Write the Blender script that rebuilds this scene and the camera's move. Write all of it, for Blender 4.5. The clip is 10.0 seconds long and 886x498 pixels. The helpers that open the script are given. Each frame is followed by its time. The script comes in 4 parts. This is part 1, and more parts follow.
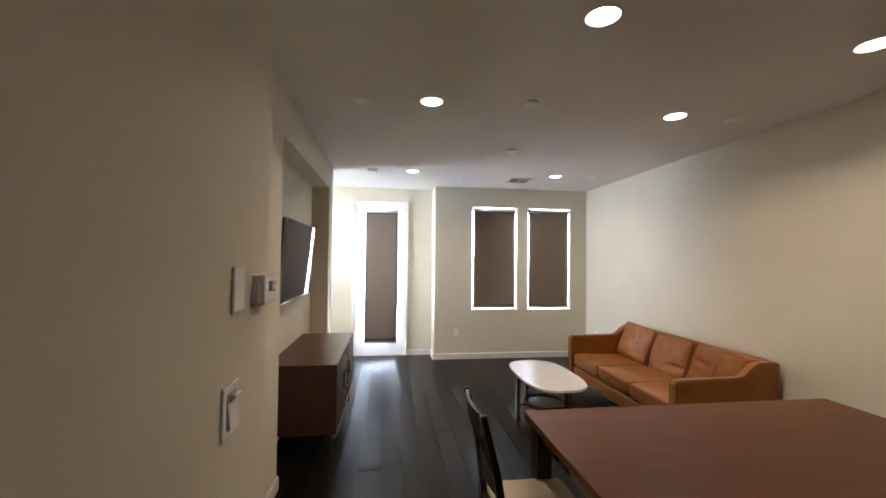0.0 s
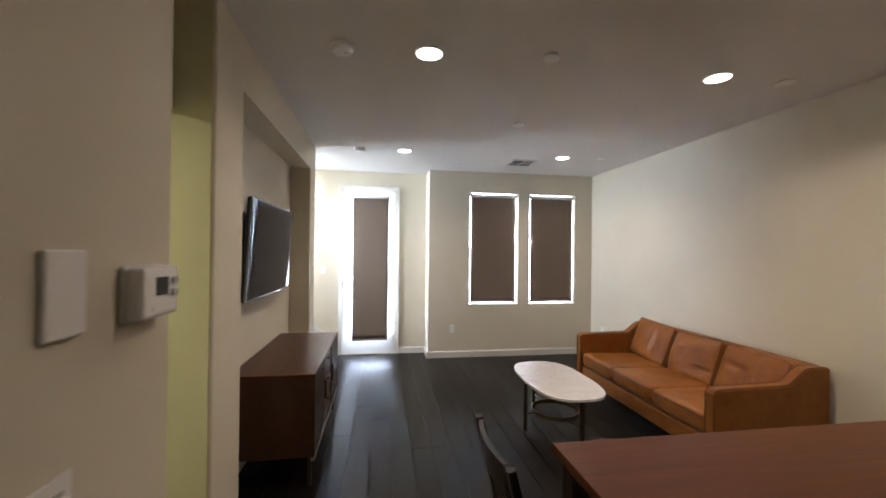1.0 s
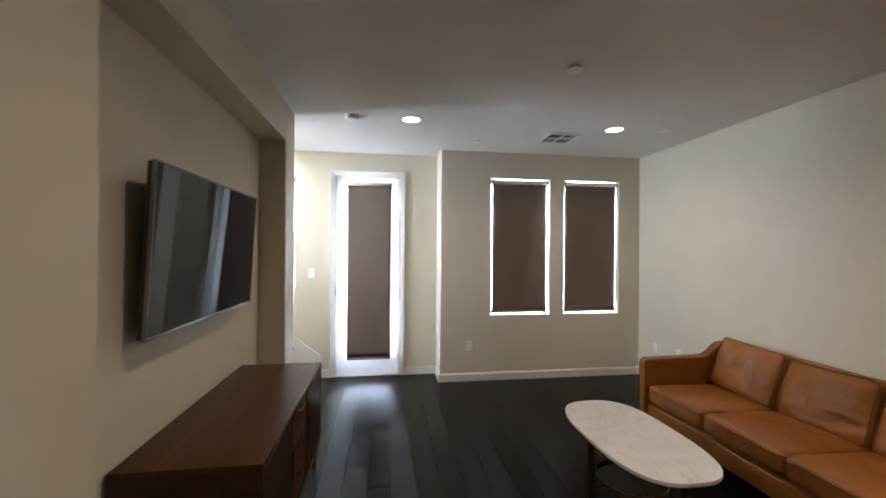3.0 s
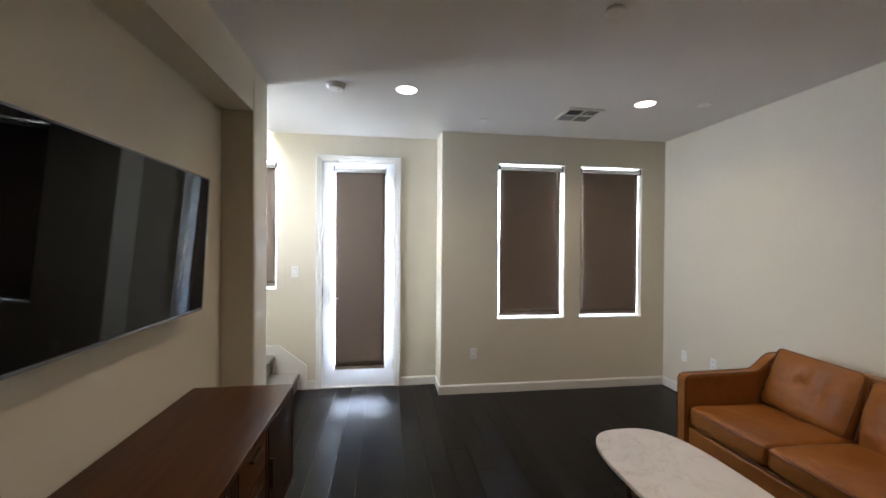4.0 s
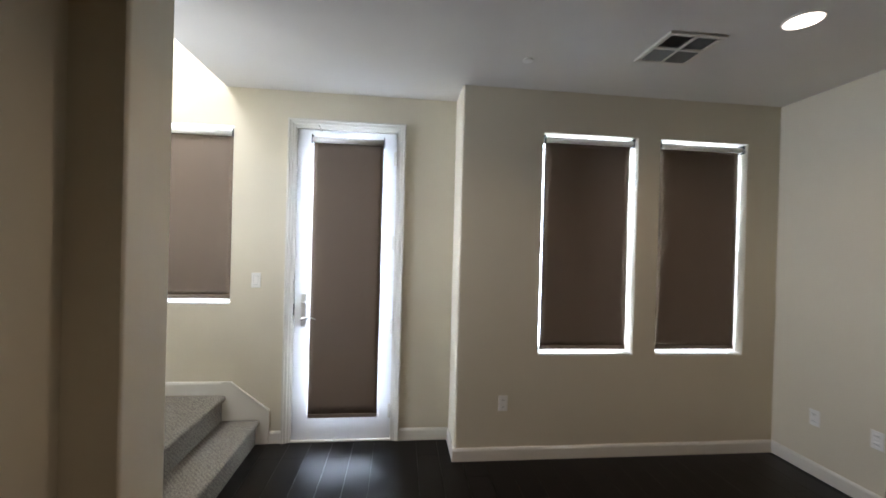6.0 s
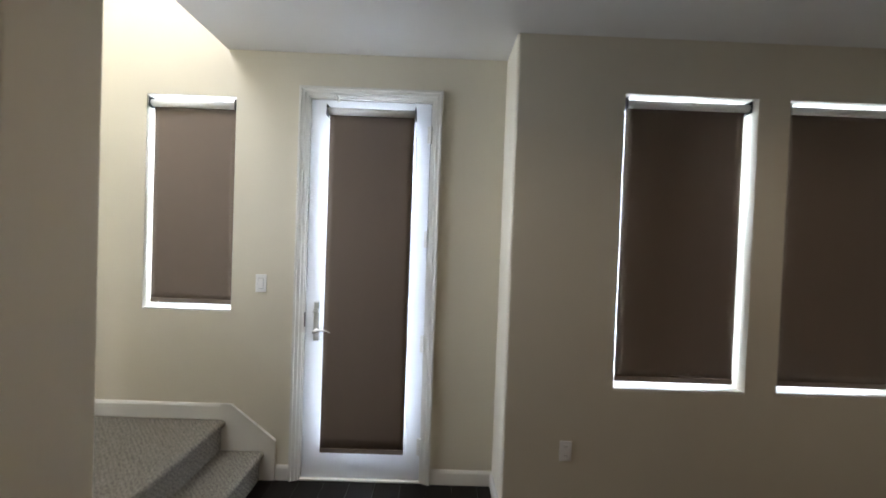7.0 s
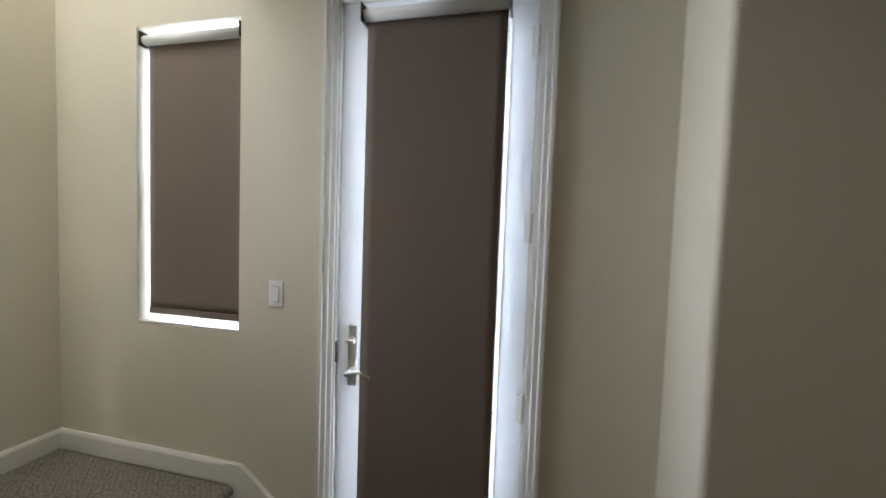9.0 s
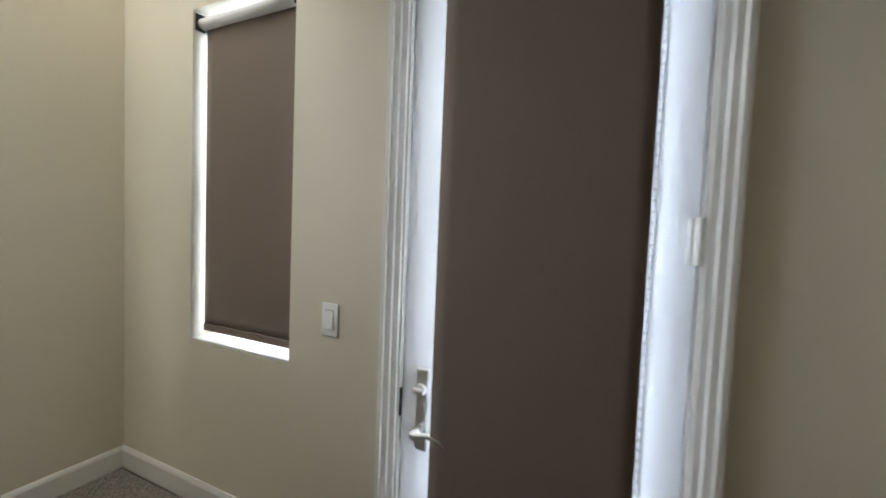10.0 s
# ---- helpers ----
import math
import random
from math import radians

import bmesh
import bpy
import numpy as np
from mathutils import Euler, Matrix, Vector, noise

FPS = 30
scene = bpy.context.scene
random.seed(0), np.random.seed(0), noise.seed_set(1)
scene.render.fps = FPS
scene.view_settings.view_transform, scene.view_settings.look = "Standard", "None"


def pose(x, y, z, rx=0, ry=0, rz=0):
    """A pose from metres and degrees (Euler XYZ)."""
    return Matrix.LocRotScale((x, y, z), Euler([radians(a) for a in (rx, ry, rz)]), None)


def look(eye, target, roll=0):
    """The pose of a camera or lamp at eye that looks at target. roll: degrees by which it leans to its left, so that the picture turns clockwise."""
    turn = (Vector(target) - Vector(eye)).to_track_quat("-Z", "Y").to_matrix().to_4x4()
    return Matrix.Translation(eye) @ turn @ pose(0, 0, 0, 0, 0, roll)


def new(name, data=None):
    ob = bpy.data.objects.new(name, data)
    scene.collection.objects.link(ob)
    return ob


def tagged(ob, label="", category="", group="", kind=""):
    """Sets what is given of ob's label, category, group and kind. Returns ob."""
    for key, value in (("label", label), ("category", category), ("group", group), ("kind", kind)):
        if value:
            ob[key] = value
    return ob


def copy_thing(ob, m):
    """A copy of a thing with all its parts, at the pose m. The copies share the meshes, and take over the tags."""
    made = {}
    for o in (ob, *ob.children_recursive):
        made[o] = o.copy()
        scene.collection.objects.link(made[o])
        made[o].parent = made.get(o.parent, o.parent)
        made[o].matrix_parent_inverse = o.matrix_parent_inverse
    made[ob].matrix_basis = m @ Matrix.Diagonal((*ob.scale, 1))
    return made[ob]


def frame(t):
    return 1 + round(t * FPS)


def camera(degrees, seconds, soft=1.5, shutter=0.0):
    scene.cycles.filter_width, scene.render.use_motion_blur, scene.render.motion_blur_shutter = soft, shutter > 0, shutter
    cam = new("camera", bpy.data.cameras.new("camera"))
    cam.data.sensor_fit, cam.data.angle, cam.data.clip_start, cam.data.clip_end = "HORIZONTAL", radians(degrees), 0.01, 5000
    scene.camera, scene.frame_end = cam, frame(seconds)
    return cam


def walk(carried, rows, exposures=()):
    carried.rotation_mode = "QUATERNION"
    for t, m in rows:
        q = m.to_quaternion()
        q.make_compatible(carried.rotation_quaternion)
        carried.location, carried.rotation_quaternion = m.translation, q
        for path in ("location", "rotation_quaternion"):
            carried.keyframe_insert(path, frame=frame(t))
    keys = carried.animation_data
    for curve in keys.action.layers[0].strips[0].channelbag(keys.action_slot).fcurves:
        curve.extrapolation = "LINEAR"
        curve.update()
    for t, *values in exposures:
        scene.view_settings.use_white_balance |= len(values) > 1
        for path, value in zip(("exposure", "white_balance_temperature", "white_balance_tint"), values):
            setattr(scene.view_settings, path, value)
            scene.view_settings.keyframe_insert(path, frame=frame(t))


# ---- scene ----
cam = camera(96.7, 10.0, soft=1.6, shutter=0.5)
PATH = [
    (0, (0.159, 0.164, 1.584), (0.424, 2.145, 1.637), 0.6),
    (0.5, (0.17, 0.425, 1.576), (0.449, 2.405, 1.613), 0.4),
    (1, (0.177, 0.681, 1.563), (0.486, 2.657, 1.574), 0.6),
    (1.5, (0.201, 0.955, 1.556), (0.517, 2.93, 1.535), 0.6),
    (2, (0.198, 1.223, 1.568), (0.491, 3.201, 1.537), 0.4),
    (2.5, (0.202, 1.502, 1.572), (0.49, 3.481, 1.575), 0.4),
    (4, (0.284, 2.331, 1.561), (0.573, 4.31, 1.543), 0.4),
    (4.5, (0.345, 2.622, 1.535), (0.654, 4.598, 1.499), 1.0),
    (5, (0.391, 2.921, 1.538), (0.702, 4.896, 1.494), 1.4),
    (5.5, (0.414, 3.232, 1.562), (0.682, 5.215, 1.553), 1.1),
    (5.7, (0.423, 3.358, 1.56), (0.676, 5.342, 1.554), 1.2),
    (7, (0.456, 4.198, 1.572), (0.479, 6.198, 1.539), 2.1),
    (7.5, (0.462, 4.48, 1.577), (0.438, 6.48, 1.527), 1.2),
    (8, (0.463, 4.752, 1.576), (0.31, 6.744, 1.48), 0.7),
    (8.5, (0.441, 5.007, 1.589), (0.143, 6.981, 1.484), 1.2),
    (9, (0.407, 5.259, 1.572), (-0.052, 7.203, 1.471), 2.0),
    (9.5, (0.343, 5.474, 1.591), (-0.295, 7.367, 1.485), 2.8),
    (10, (0.231, 5.683, 1.591), (-0.611, 7.494, 1.494), 2.3),
]
walk(cam, [(t, look(eye, target, roll)) for t, eye, target, roll in PATH],
     exposures=[(0, 3.28, 6000, 17), (1.5, 2.99, 5950, 16.5), (2.5, 2.76, 5950, 16.5), (4, 2.62, 6000, 15.5), (5.5, 2.24, 6150, 15.5), (7, 1.64, 6200, 15), (7.5, 1.36, 6250, 14.5), (8.5, 1.20, 6300, 14.5), (10, 1.06, 6350, 14)])

# ---------------------------------------------------------------- plan
CEIL = 2.75          # ceiling height
YA = 6.74            # wall with the glazed door
YB = 6.40            # wall with the pair of windows
XJ = 0.855           # the jog between the two
XR = 3.42            # long wall behind the sofa
XL = -0.59           # wall with the television niche
XN = -0.80           # back of the niche
XT = -0.245          # wall with the thermostat
YBACK = -2.4         # wall behind the camera
XS = -1.93           # far wall of the stair landing
WELL = -0.925        # edge of the ceiling at the stairwell
YE = 5.43            # end of the niche wall
YO = 2.65            # start of the niche wall
YT = 1.565           # end of the thermostat wall

# ---------------------------------------------------------------- light
world = bpy.data.worlds.new("sky")
scene.world = world
world.use_nodes = True
wn = world.node_tree
sky = wn.nodes.new("ShaderNodeTexSky")
sky.sky_type, sky.sun_disc = "NISHITA", False
sky.sun_elevation, sky.sun_rotation = radians(50), radians(200)
wn.links.new(sky.outputs[0], wn.nodes["Background"].inputs[0])
wn.nodes["Background"].inputs[1].default_value = 0.05

sun = new("sun", bpy.data.lights.new("sun", "SUN"))
sun.data.energy, sun.data.angle, sun.data.color = 0.5, radians(12), (1, 0.96, 0.9)
sun.matrix_world = look((-3, -8, 12), (0, 0, 0))

CAN_W = 0.90
STAIR_W = 18.0
GLOW = 7.0
WIN_W = 3.2
CANS = [(1.145, 1.89), (2.69, 1.90), (0.448, 3.025), (2.40, 3.01), (0.437, 5.355), (2.41, 5.335)]


def lamp(name, m, energy, sx, sy, color, shape="RECTANGLE", spread=math.pi):
    d = bpy.data.lights.new(name, "AREA")
    d.shape, d.size, d.energy, d.color = shape, sx, energy, color
    if shape in ("RECTANGLE", "ELLIPSE"):
        d.size_y = sy
    d.spread = spread
    ob = new(name, d)
    ob.matrix_world = m
    return ob


WARM = (1.0, 0.79, 0.565)
for cx, cy in CANS:
    lamp("downlight_beam", look((cx, cy, CEIL - 0.012), (cx, cy + 0.0001, 0)), CAN_W, 0.13, 0.13, WARM, "DISK", radians(140))
# daylight that comes down the stairwell from the storey above
lamp("stairwell_daylight", look((-1.62, 5.56, 3.9), (-1.0, 6.74, 3.0)), STAIR_W, 0.6, 1.3, (0.92, 0.965, 1.0))
# daylight through the side window of the stair
lamp("stair_window_daylight", look((XS - 0.03, 5.95, 2.05), (XS + 1, 5.95, 2.0)), WIN_W, 0.40, 1.45, (0.84, 0.92, 1.0), spread=radians(85))
# added fill lamp, without a fixture, for the small room past the opening
lamp("side_room_fill", look((-1.9, 1.9, 2.38), (-1.9, 1.9001, 0)), 2.7, 0.25, 0.25, (1.0, 0.9, 0.6), "DISK")


# ---------------------------------------------------------------- materials
def mat(name, color, rough=0.5, metal=0.0, spec=0.5):
    m = bpy.data.materials.new(name)
    m.use_nodes = True
    b = m.node_tree.nodes["Principled BSDF"]
    b.inputs["Base Color"].default_value = (*color, 1)
    b.inputs["Roughness"].default_value = rough
    b.inputs["Metallic"].default_value = metal
    b.inputs["Specular IOR Level"].default_value = spec
    return m


def nodes_of(m):
    return m.node_tree.nodes, m.node_tree.links, m.node_tree.nodes["Principled BSDF"]


def coords(m, scale=(1, 1, 1), space="Object"):
    n, l, b = nodes_of(m)
    tc = n.new("ShaderNodeTexCoord")
    mp = n.new("ShaderNodeMapping")
    mp.inputs["Scale"].default_value = scale
    l.new(tc.outputs[space], mp.inputs[0])
    return mp.outputs[0]


def noise_tex(m, vec, scale, detail=4, rough=0.55, distort=0.0):
    n, l, b = nodes_of(m)
    t = n.new("ShaderNodeTexNoise")
    t.inputs["Scale"].default_value, t.inputs["Detail"].default_value = scale, detail
    t.inputs["Roughness"].default_value, t.inputs["Distortion"].default_value = rough, distort
    l.new(vec, t.inputs["Vector"])
    return t.outputs[0]


def ramp(m, fac, stops):
    n, l, b = nodes_of(m)
    r = n.new("ShaderNodeValToRGB")
    e = r.color_ramp.elements
    while len(e) < len(stops):
        e.new(0.5)
    for i, (p, c) in enumerate(stops):
        e[i].position, e[i].color = p, (*c, 1)
    l.new(fac, r.inputs[0])
    return r.outputs[0]


def mix(m, a, b2, fac, mode="MIX"):
    n, l, b = nodes_of(m)
    x = n.new("ShaderNodeMix")
    x.data_type, x.blend_type = "RGBA", mode
    for sock, v in ((x.inputs[0], fac), (x.inputs[6], a), (x.inputs[7], b2)):
        if isinstance(v, (int, float)):
            sock.default_value = v
        elif isinstance(v, tuple):
            sock.default_value = (*v, 1)
        else:
            l.new(v, sock)
    return x.outputs[2]


def bump(m, height, strength, dist=0.01, chain=None):
    n, l, b = nodes_of(m)
    u = n.new("ShaderNodeBump")
    u.inputs["Strength"].default_value, u.inputs["Distance"].default_value = strength, dist
    l.new(height, u.inputs["Height"])
    if chain is not None:
        l.new(chain, u.inputs["Normal"])
    l.new(u.outputs[0], b.inputs["Normal"])
    return u.outputs[0]


def set_range(m, fac, lo, hi, socket):
    n, l, b = nodes_of(m)
    r = n.new("ShaderNodeMapRange")
    r.inputs["To Min"].default_value, r.inputs["To Max"].default_value = lo, hi
    l.new(fac, r.inputs["Value"])
    l.new(r.outputs[0], b.inputs[socket])


def paint(name, color, peel=0.12, rough=0.6):
    """Rolled wall paint: faint orange peel, slow tone drift."""
    m = mat(name, color, rough, spec=0.35)
    n, l, b = nodes_of(m)
    v = coords(m)
    drift = noise_tex(m, v, 0.9, 3)
    d = tuple(c * 0.93 for c in color)
    l.new(ramp(m, drift, [(0.3, d), (0.7, color)]), b.inputs["Base Color"])
    peelh = noise_tex(m, v, 55, 3, 0.5)
    bump(m, peelh, peel, 0.004)
    set_range(m, noise_tex(m, v, 3, 3), rough - 0.06, rough + 0.08, "Roughness")
    return m


def wood(name, dark, mid, light, along="y", rough=0.35, fine=34, spec=0.5, relief=0.02, sheen=0.08):
    """Straight-grained wood; the grain runs along the given axis."""
    m = mat(name, mid, rough, spec=spec)
    n, l, b = nodes_of(m)
    k = {"x": (0.06, 1, 1), "y": (1, 0.06, 1), "z": (1, 1, 0.06)}[along]
    v = coords(m, k)
    grain = noise_tex(m, v, fine, 6, 0.6, 0.6)
    broad = noise_tex(m, v, 5, 3, 0.5, 1.2)
    c1 = ramp(m, grain, [(0.3, dark), (0.52, mid), (0.72, light)])
    c2 = ramp(m, broad, [(0.3, dark), (0.6, light)])
    col = mix(m, c1, c2, 0.35)
    oi = n.new("ShaderNodeObjectInfo")
    hv = n.new("ShaderNodeHueSaturation")
    r = n.new("ShaderNodeMapRange")
    r.inputs["To Min"].default_value, r.inputs["To Max"].default_value = 0.82, 1.15
    l.new(oi.outputs["Random"], r.inputs["Value"])
    l.new(r.outputs[0], hv.inputs["Value"])
    l.new(col, hv.inputs["Color"])
    l.new(hv.outputs[0], b.inputs["Base Color"])
    bump(m, grain, relief, 0.002)
    set_range(m, broad, rough - sheen, rough + sheen, "Roughness")
    return m


WALL = paint("wall_paint_cream", (0.71, 0.655, 0.525))
YELLOW = paint("wall_paint_yellow_green", (0.62, 0.60, 0.40))
CEILM = paint("ceiling_paint", (0.76, 0.74, 0.71), 0.10, 0.75)
TRIM = paint("trim_paint_white", (0.75, 0.725, 0.66), 0.02, 0.35)
DOORP = paint("door_paint_white", (0.82, 0.83, 0.84), 0.02, 0.3)
VINYL = mat("window_vinyl_white", (0.8, 0.8, 0.8), 0.35)
PLASTIC = mat("plastic_white", (0.84, 0.83, 0.80), 0.4)
PLASTIC_G = mat("plastic_grey", (0.45, 0.44, 0.42), 0.45)
BLACKP = mat("plastic_black", (0.015, 0.015, 0.016), 0.4)
LCD = mat("thermostat_display", (0.05, 0.052, 0.045), 0.45, spec=0.15)
CHROME = mat("brushed_nickel", (0.74, 0.73, 0.71), 0.34, 1.0)
BRONZE = mat("bronze_metal", (0.17, 0.125, 0.075), 0.35, 1.0)
BRASS = mat("aged_brass", (0.36, 0.27, 0.15), 0.3, 1.0)
CHAMPAGNE = mat("champagne_metal", (0.62, 0.54, 0.45), 0.38, 1.0)
SILVER = mat("silver_bezel", (0.22, 0.22, 0.23), 0.35, 1.0)
SCREEN = mat("television_screen", (0.002, 0.002, 0.0025), 0.03, 0.0, 0.16)
SLAT_SHADED = mat("louvre_shaded_grey", (0.22, 0.22, 0.22), 0.5)
VENTG = mat("duct_shadow_grey", (0.06, 0.06, 0.06), 0.8)
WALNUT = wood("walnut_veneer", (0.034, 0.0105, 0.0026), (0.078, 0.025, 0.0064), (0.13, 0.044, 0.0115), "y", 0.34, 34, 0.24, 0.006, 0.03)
# same walnut, darkened: the shade on cabinet sides and doors is in the colour
WALNUT_SHADED = wood("walnut_veneer_shaded", (0.016, 0.0045, 0.0013), (0.035, 0.011, 0.003), (0.058, 0.019, 0.005), "y", 0.34)
TABLEW = wood("dining_table_wood", (0.048, 0.0125, 0.0024), (0.086, 0.0245, 0.005), (0.128, 0.039, 0.0085), "x", 0.36, 26, 0.2)
DARKW = wood("dark_stained_wood", (0.010, 0.006, 0.005), (0.02, 0.012, 0.009), (0.034, 0.02, 0.014), "z", 0.3)
FLOORW = wood("floor_wood_dark", (0.0042, 0.0033, 0.0028), (0.0062, 0.0048, 0.004), (0.0095, 0.0072, 0.0058), "y", 0.32, 22, 0.18, 0.03, 0.05)
GROOVE = mat("floor_groove", (0.005, 0.004, 0.0035), 0.5, spec=0.2)


def leather():
    m = mat("tan_leather", (0.36, 0.13, 0.035), 0.38, spec=0.3)
    n, l, b = nodes_of(m)
    v = coords(m)
    big = noise_tex(m, v, 3.5, 4, 0.6)
    mid = noise_tex(m, v, 17, 4, 0.6, 0.8)
    c = ramp(m, big, [(0.3, (0.19, 0.062, 0.0095)), (0.7, (0.32, 0.118, 0.022))])
    c = mix(m, c, ramp(m, mid, [(0.35, (0.21, 0.07, 0.0105)), (0.7, (0.36, 0.138, 0.028))]), 0.3)
    l.new(c, b.inputs["Base Color"])
    vo = n.new("ShaderNodeTexVoronoi")
    vo.inputs["Scale"].default_value = 240
    l.new(v, vo.inputs["Vector"])
    w = bump(m, vo.outputs["Distance"], 0.1, 0.002)
    bump(m, mid, 0.22, 0.012, w)
    set_range(m, mid, 0.3, 0.5, "Roughness")
    return m


LEATHER = leather()
PIPING = mat("leather_piping_dark", (0.12, 0.04, 0.013), 0.4)


def marble():
    m = mat("white_marble", (0.7, 0.68, 0.64), 0.22)
    n, l, b = nodes_of(m)
    v = coords(m)
    warp = noise_tex(m, v, 2.6, 6, 0.65, 1.6)
    fine = noise_tex(m, v, 9, 5, 0.6, 0.7)
    c = ramp(m, warp, [(0.36, (0.72, 0.70, 0.70)), (0.485, (0.70, 0.68, 0.675)), (0.5, (0.50, 0.48, 0.475)), (0.515, (0.70, 0.68, 0.675)), (0.7, (0.74, 0.72, 0.72))])
    c2 = ramp(m, fine, [(0.35, (0.64, 0.615, 0.61)), (0.6, (0.74, 0.72, 0.715))])
    l.new(mix(m, c, c2, 0.4), b.inputs["Base Color"])
    return m


MARBLE = marble()


def carpet():
    m = mat("carpet_beige_loop", (0.42, 0.38, 0.33), 0.95, spec=0.1)
    n, l, b = nodes_of(m)
    v = coords(m)
    loop = noise_tex(m, v, 95, 3, 0.7)
    band = n.new("ShaderNodeTexWave")
    band.inputs["Scale"].default_value, band.inputs["Distortion"].default_value = 22, 9
    band.inputs["Detail Scale"].default_value = 6
    band.bands_direction = "DIAGONAL"
    l.new(v, band.inputs["Vector"])
    c = ramp(m, loop, [(0.34, (0.13, 0.115, 0.09)), (0.64, (0.37, 0.335, 0.28))])
    c = mix(m, c, ramp(m, band.outputs[0], [(0.2, (0.14, 0.122, 0.096)), (0.8, (0.42, 0.38, 0.32))]), 0.5)
    l.new(c, b.inputs["Base Color"])
    k = bump(m, loop, 0.8, 0.01)
    bump(m, band.outputs[0], 0.5, 0.008, k)
    return m


CARPET = carpet()


def blind_fabric():
    """Woven shade cloth that lets a little light through."""
    m = mat("blind_fabric_taupe", (0.23, 0.19, 0.155), 0.85, spec=0.15)
    n, l, b = nodes_of(m)
    v = coords(m)
    weave = noise_tex(m, v, 420, 2, 0.5)
    slow = noise_tex(m, coords(m, (6, 6, 0.6)), 3, 3)
    c = mix(m, ramp(m, weave, [(0.3, (0.175, 0.135, 0.108)), (0.7, (0.25, 0.20, 0.162))]),
            ramp(m, slow, [(0.3, (0.185, 0.145, 0.116)), (0.7, (0.235, 0.188, 0.152))]), 0.12)
    l.new(c, b.inputs["Base Color"])
    bump(m, weave, 0.15, 0.001)
    return m


FABRIC = blind_fabric()
BACKING = mat("blind_backing_white", (0.82, 0.815, 0.80), 0.7, spec=0.2)


def glass():
    m = mat("window_glass", (1, 1, 1), 0.0)
    n, l, b = nodes_of(m)
    b.inputs["Transmission Weight"].default_value = 1.0
    b.inputs["IOR"].default_value = 1.45
    return m


GLASS = glass()


def glow(name, color, strength):
    m = bpy.data.materials.new(name)
    m.use_nodes = True
    n = m.node_tree.nodes
    n.remove(n["Principled BSDF"])
    e = n.new("ShaderNodeEmission")
    e.inputs[0].default_value, e.inputs[1].default_value = (*color, 1), strength
    m.node_tree.links.new(e.outputs[0], n["Material Output"].inputs[0])
    return m


LAMPGLOW = glow("downlight_lens_glow", (1.0, 0.9, 0.76), 1.5)
SKYGLOW = glow("overcast_sky_glow", (0.74, 0.87, 1.0), GLOW)
SEATCLOTH = mat("seat_cloth_beige", (0.45, 0.38, 0.29), 0.9, spec=0.1)
bump(SEATCLOTH, noise_tex(SEATCLOTH, coords(SEATCLOTH), 160, 3), 0.4, 0.003)


# ---------------------------------------------------------------- mesh helpers
def mesh_ob(name, bm, material, smooth=False):
    me = bpy.data.meshes.new(name)
    bm.normal_update()
    bm.to_mesh(me)
    bm.free()
    me.materials.append(material)
    if smooth:
        me.shade_smooth()
    return new(name, me)


def part(name, bm, material, parent, label="", smooth=False):
    ob = mesh_ob(name, bm, material, smooth)
    ob.parent = parent
    if label:
        ob["label"] = label
    return ob


def thing(name, label, category, x=0.0, y=0.0, z=0.0, rz=0.0, group="", kind=""):
    ob = new(name)
    ob.empty_display_size = 0.1
    ob.matrix_world = pose(x, y, z, 0, 0, rz)
    return tagged(ob, label, category, group, kind)


def box(x0, x1, y0, y1, z0, z1, bevel=0.0, seg=2, bm=None):
    own = bmesh.new()
    bmesh.ops.create_cube(own, size=1)
    for v in own.verts:
        v.co = ((x0 + x1) / 2 + v.co.x * (x1 - x0), (y0 + y1) / 2 + v.co.y * (y1 - y0), (z0 + z1) / 2 + v.co.z * (z1 - z0))
    if bevel:
        bmesh.ops.bevel(own, geom=own.edges[:], offset=bevel, segments=seg, affect="EDGES", profile=0.5)
    return join(bm, own)


def join(bm, own):
    if bm is None:
        return own
    tmp = bpy.data.meshes.new("tmp")
    own.to_mesh(tmp)
    own.free()
    bm.from_mesh(tmp)
    bpy.data.meshes.remove(tmp)
    return bm


def cyl(p, r, h, axis="z", seg=24, r2=None, bevel=0.0, bm=None):
    """Cylinder from p, h long, along +axis."""
    own = bmesh.new()
    bmesh.ops.create_cone(own, cap_ends=True, segments=seg, radius1=r, radius2=r if r2 is None else r2, depth=h)
    if bevel:
        es = [e for e in own.edges if abs(e.verts[0].co.z - e.verts[1].co.z) < 1e-6]
        bmesh.ops.bevel(own, geom=es, offset=bevel, segments=2, affect="EDGES", profile=0.5)
    m = Matrix.Translation((0, 0, h / 2))
    if axis == "x":
        m = Matrix.Rotation(radians(90), 4, "Y") @ m
    elif axis == "y":
        m = Matrix.Rotation(radians(-90), 4, "X") @ m
    bmesh.ops.transform(own, matrix=Matrix.Translation(p) @ m, verts=own.verts[:])
    return join(bm, own)


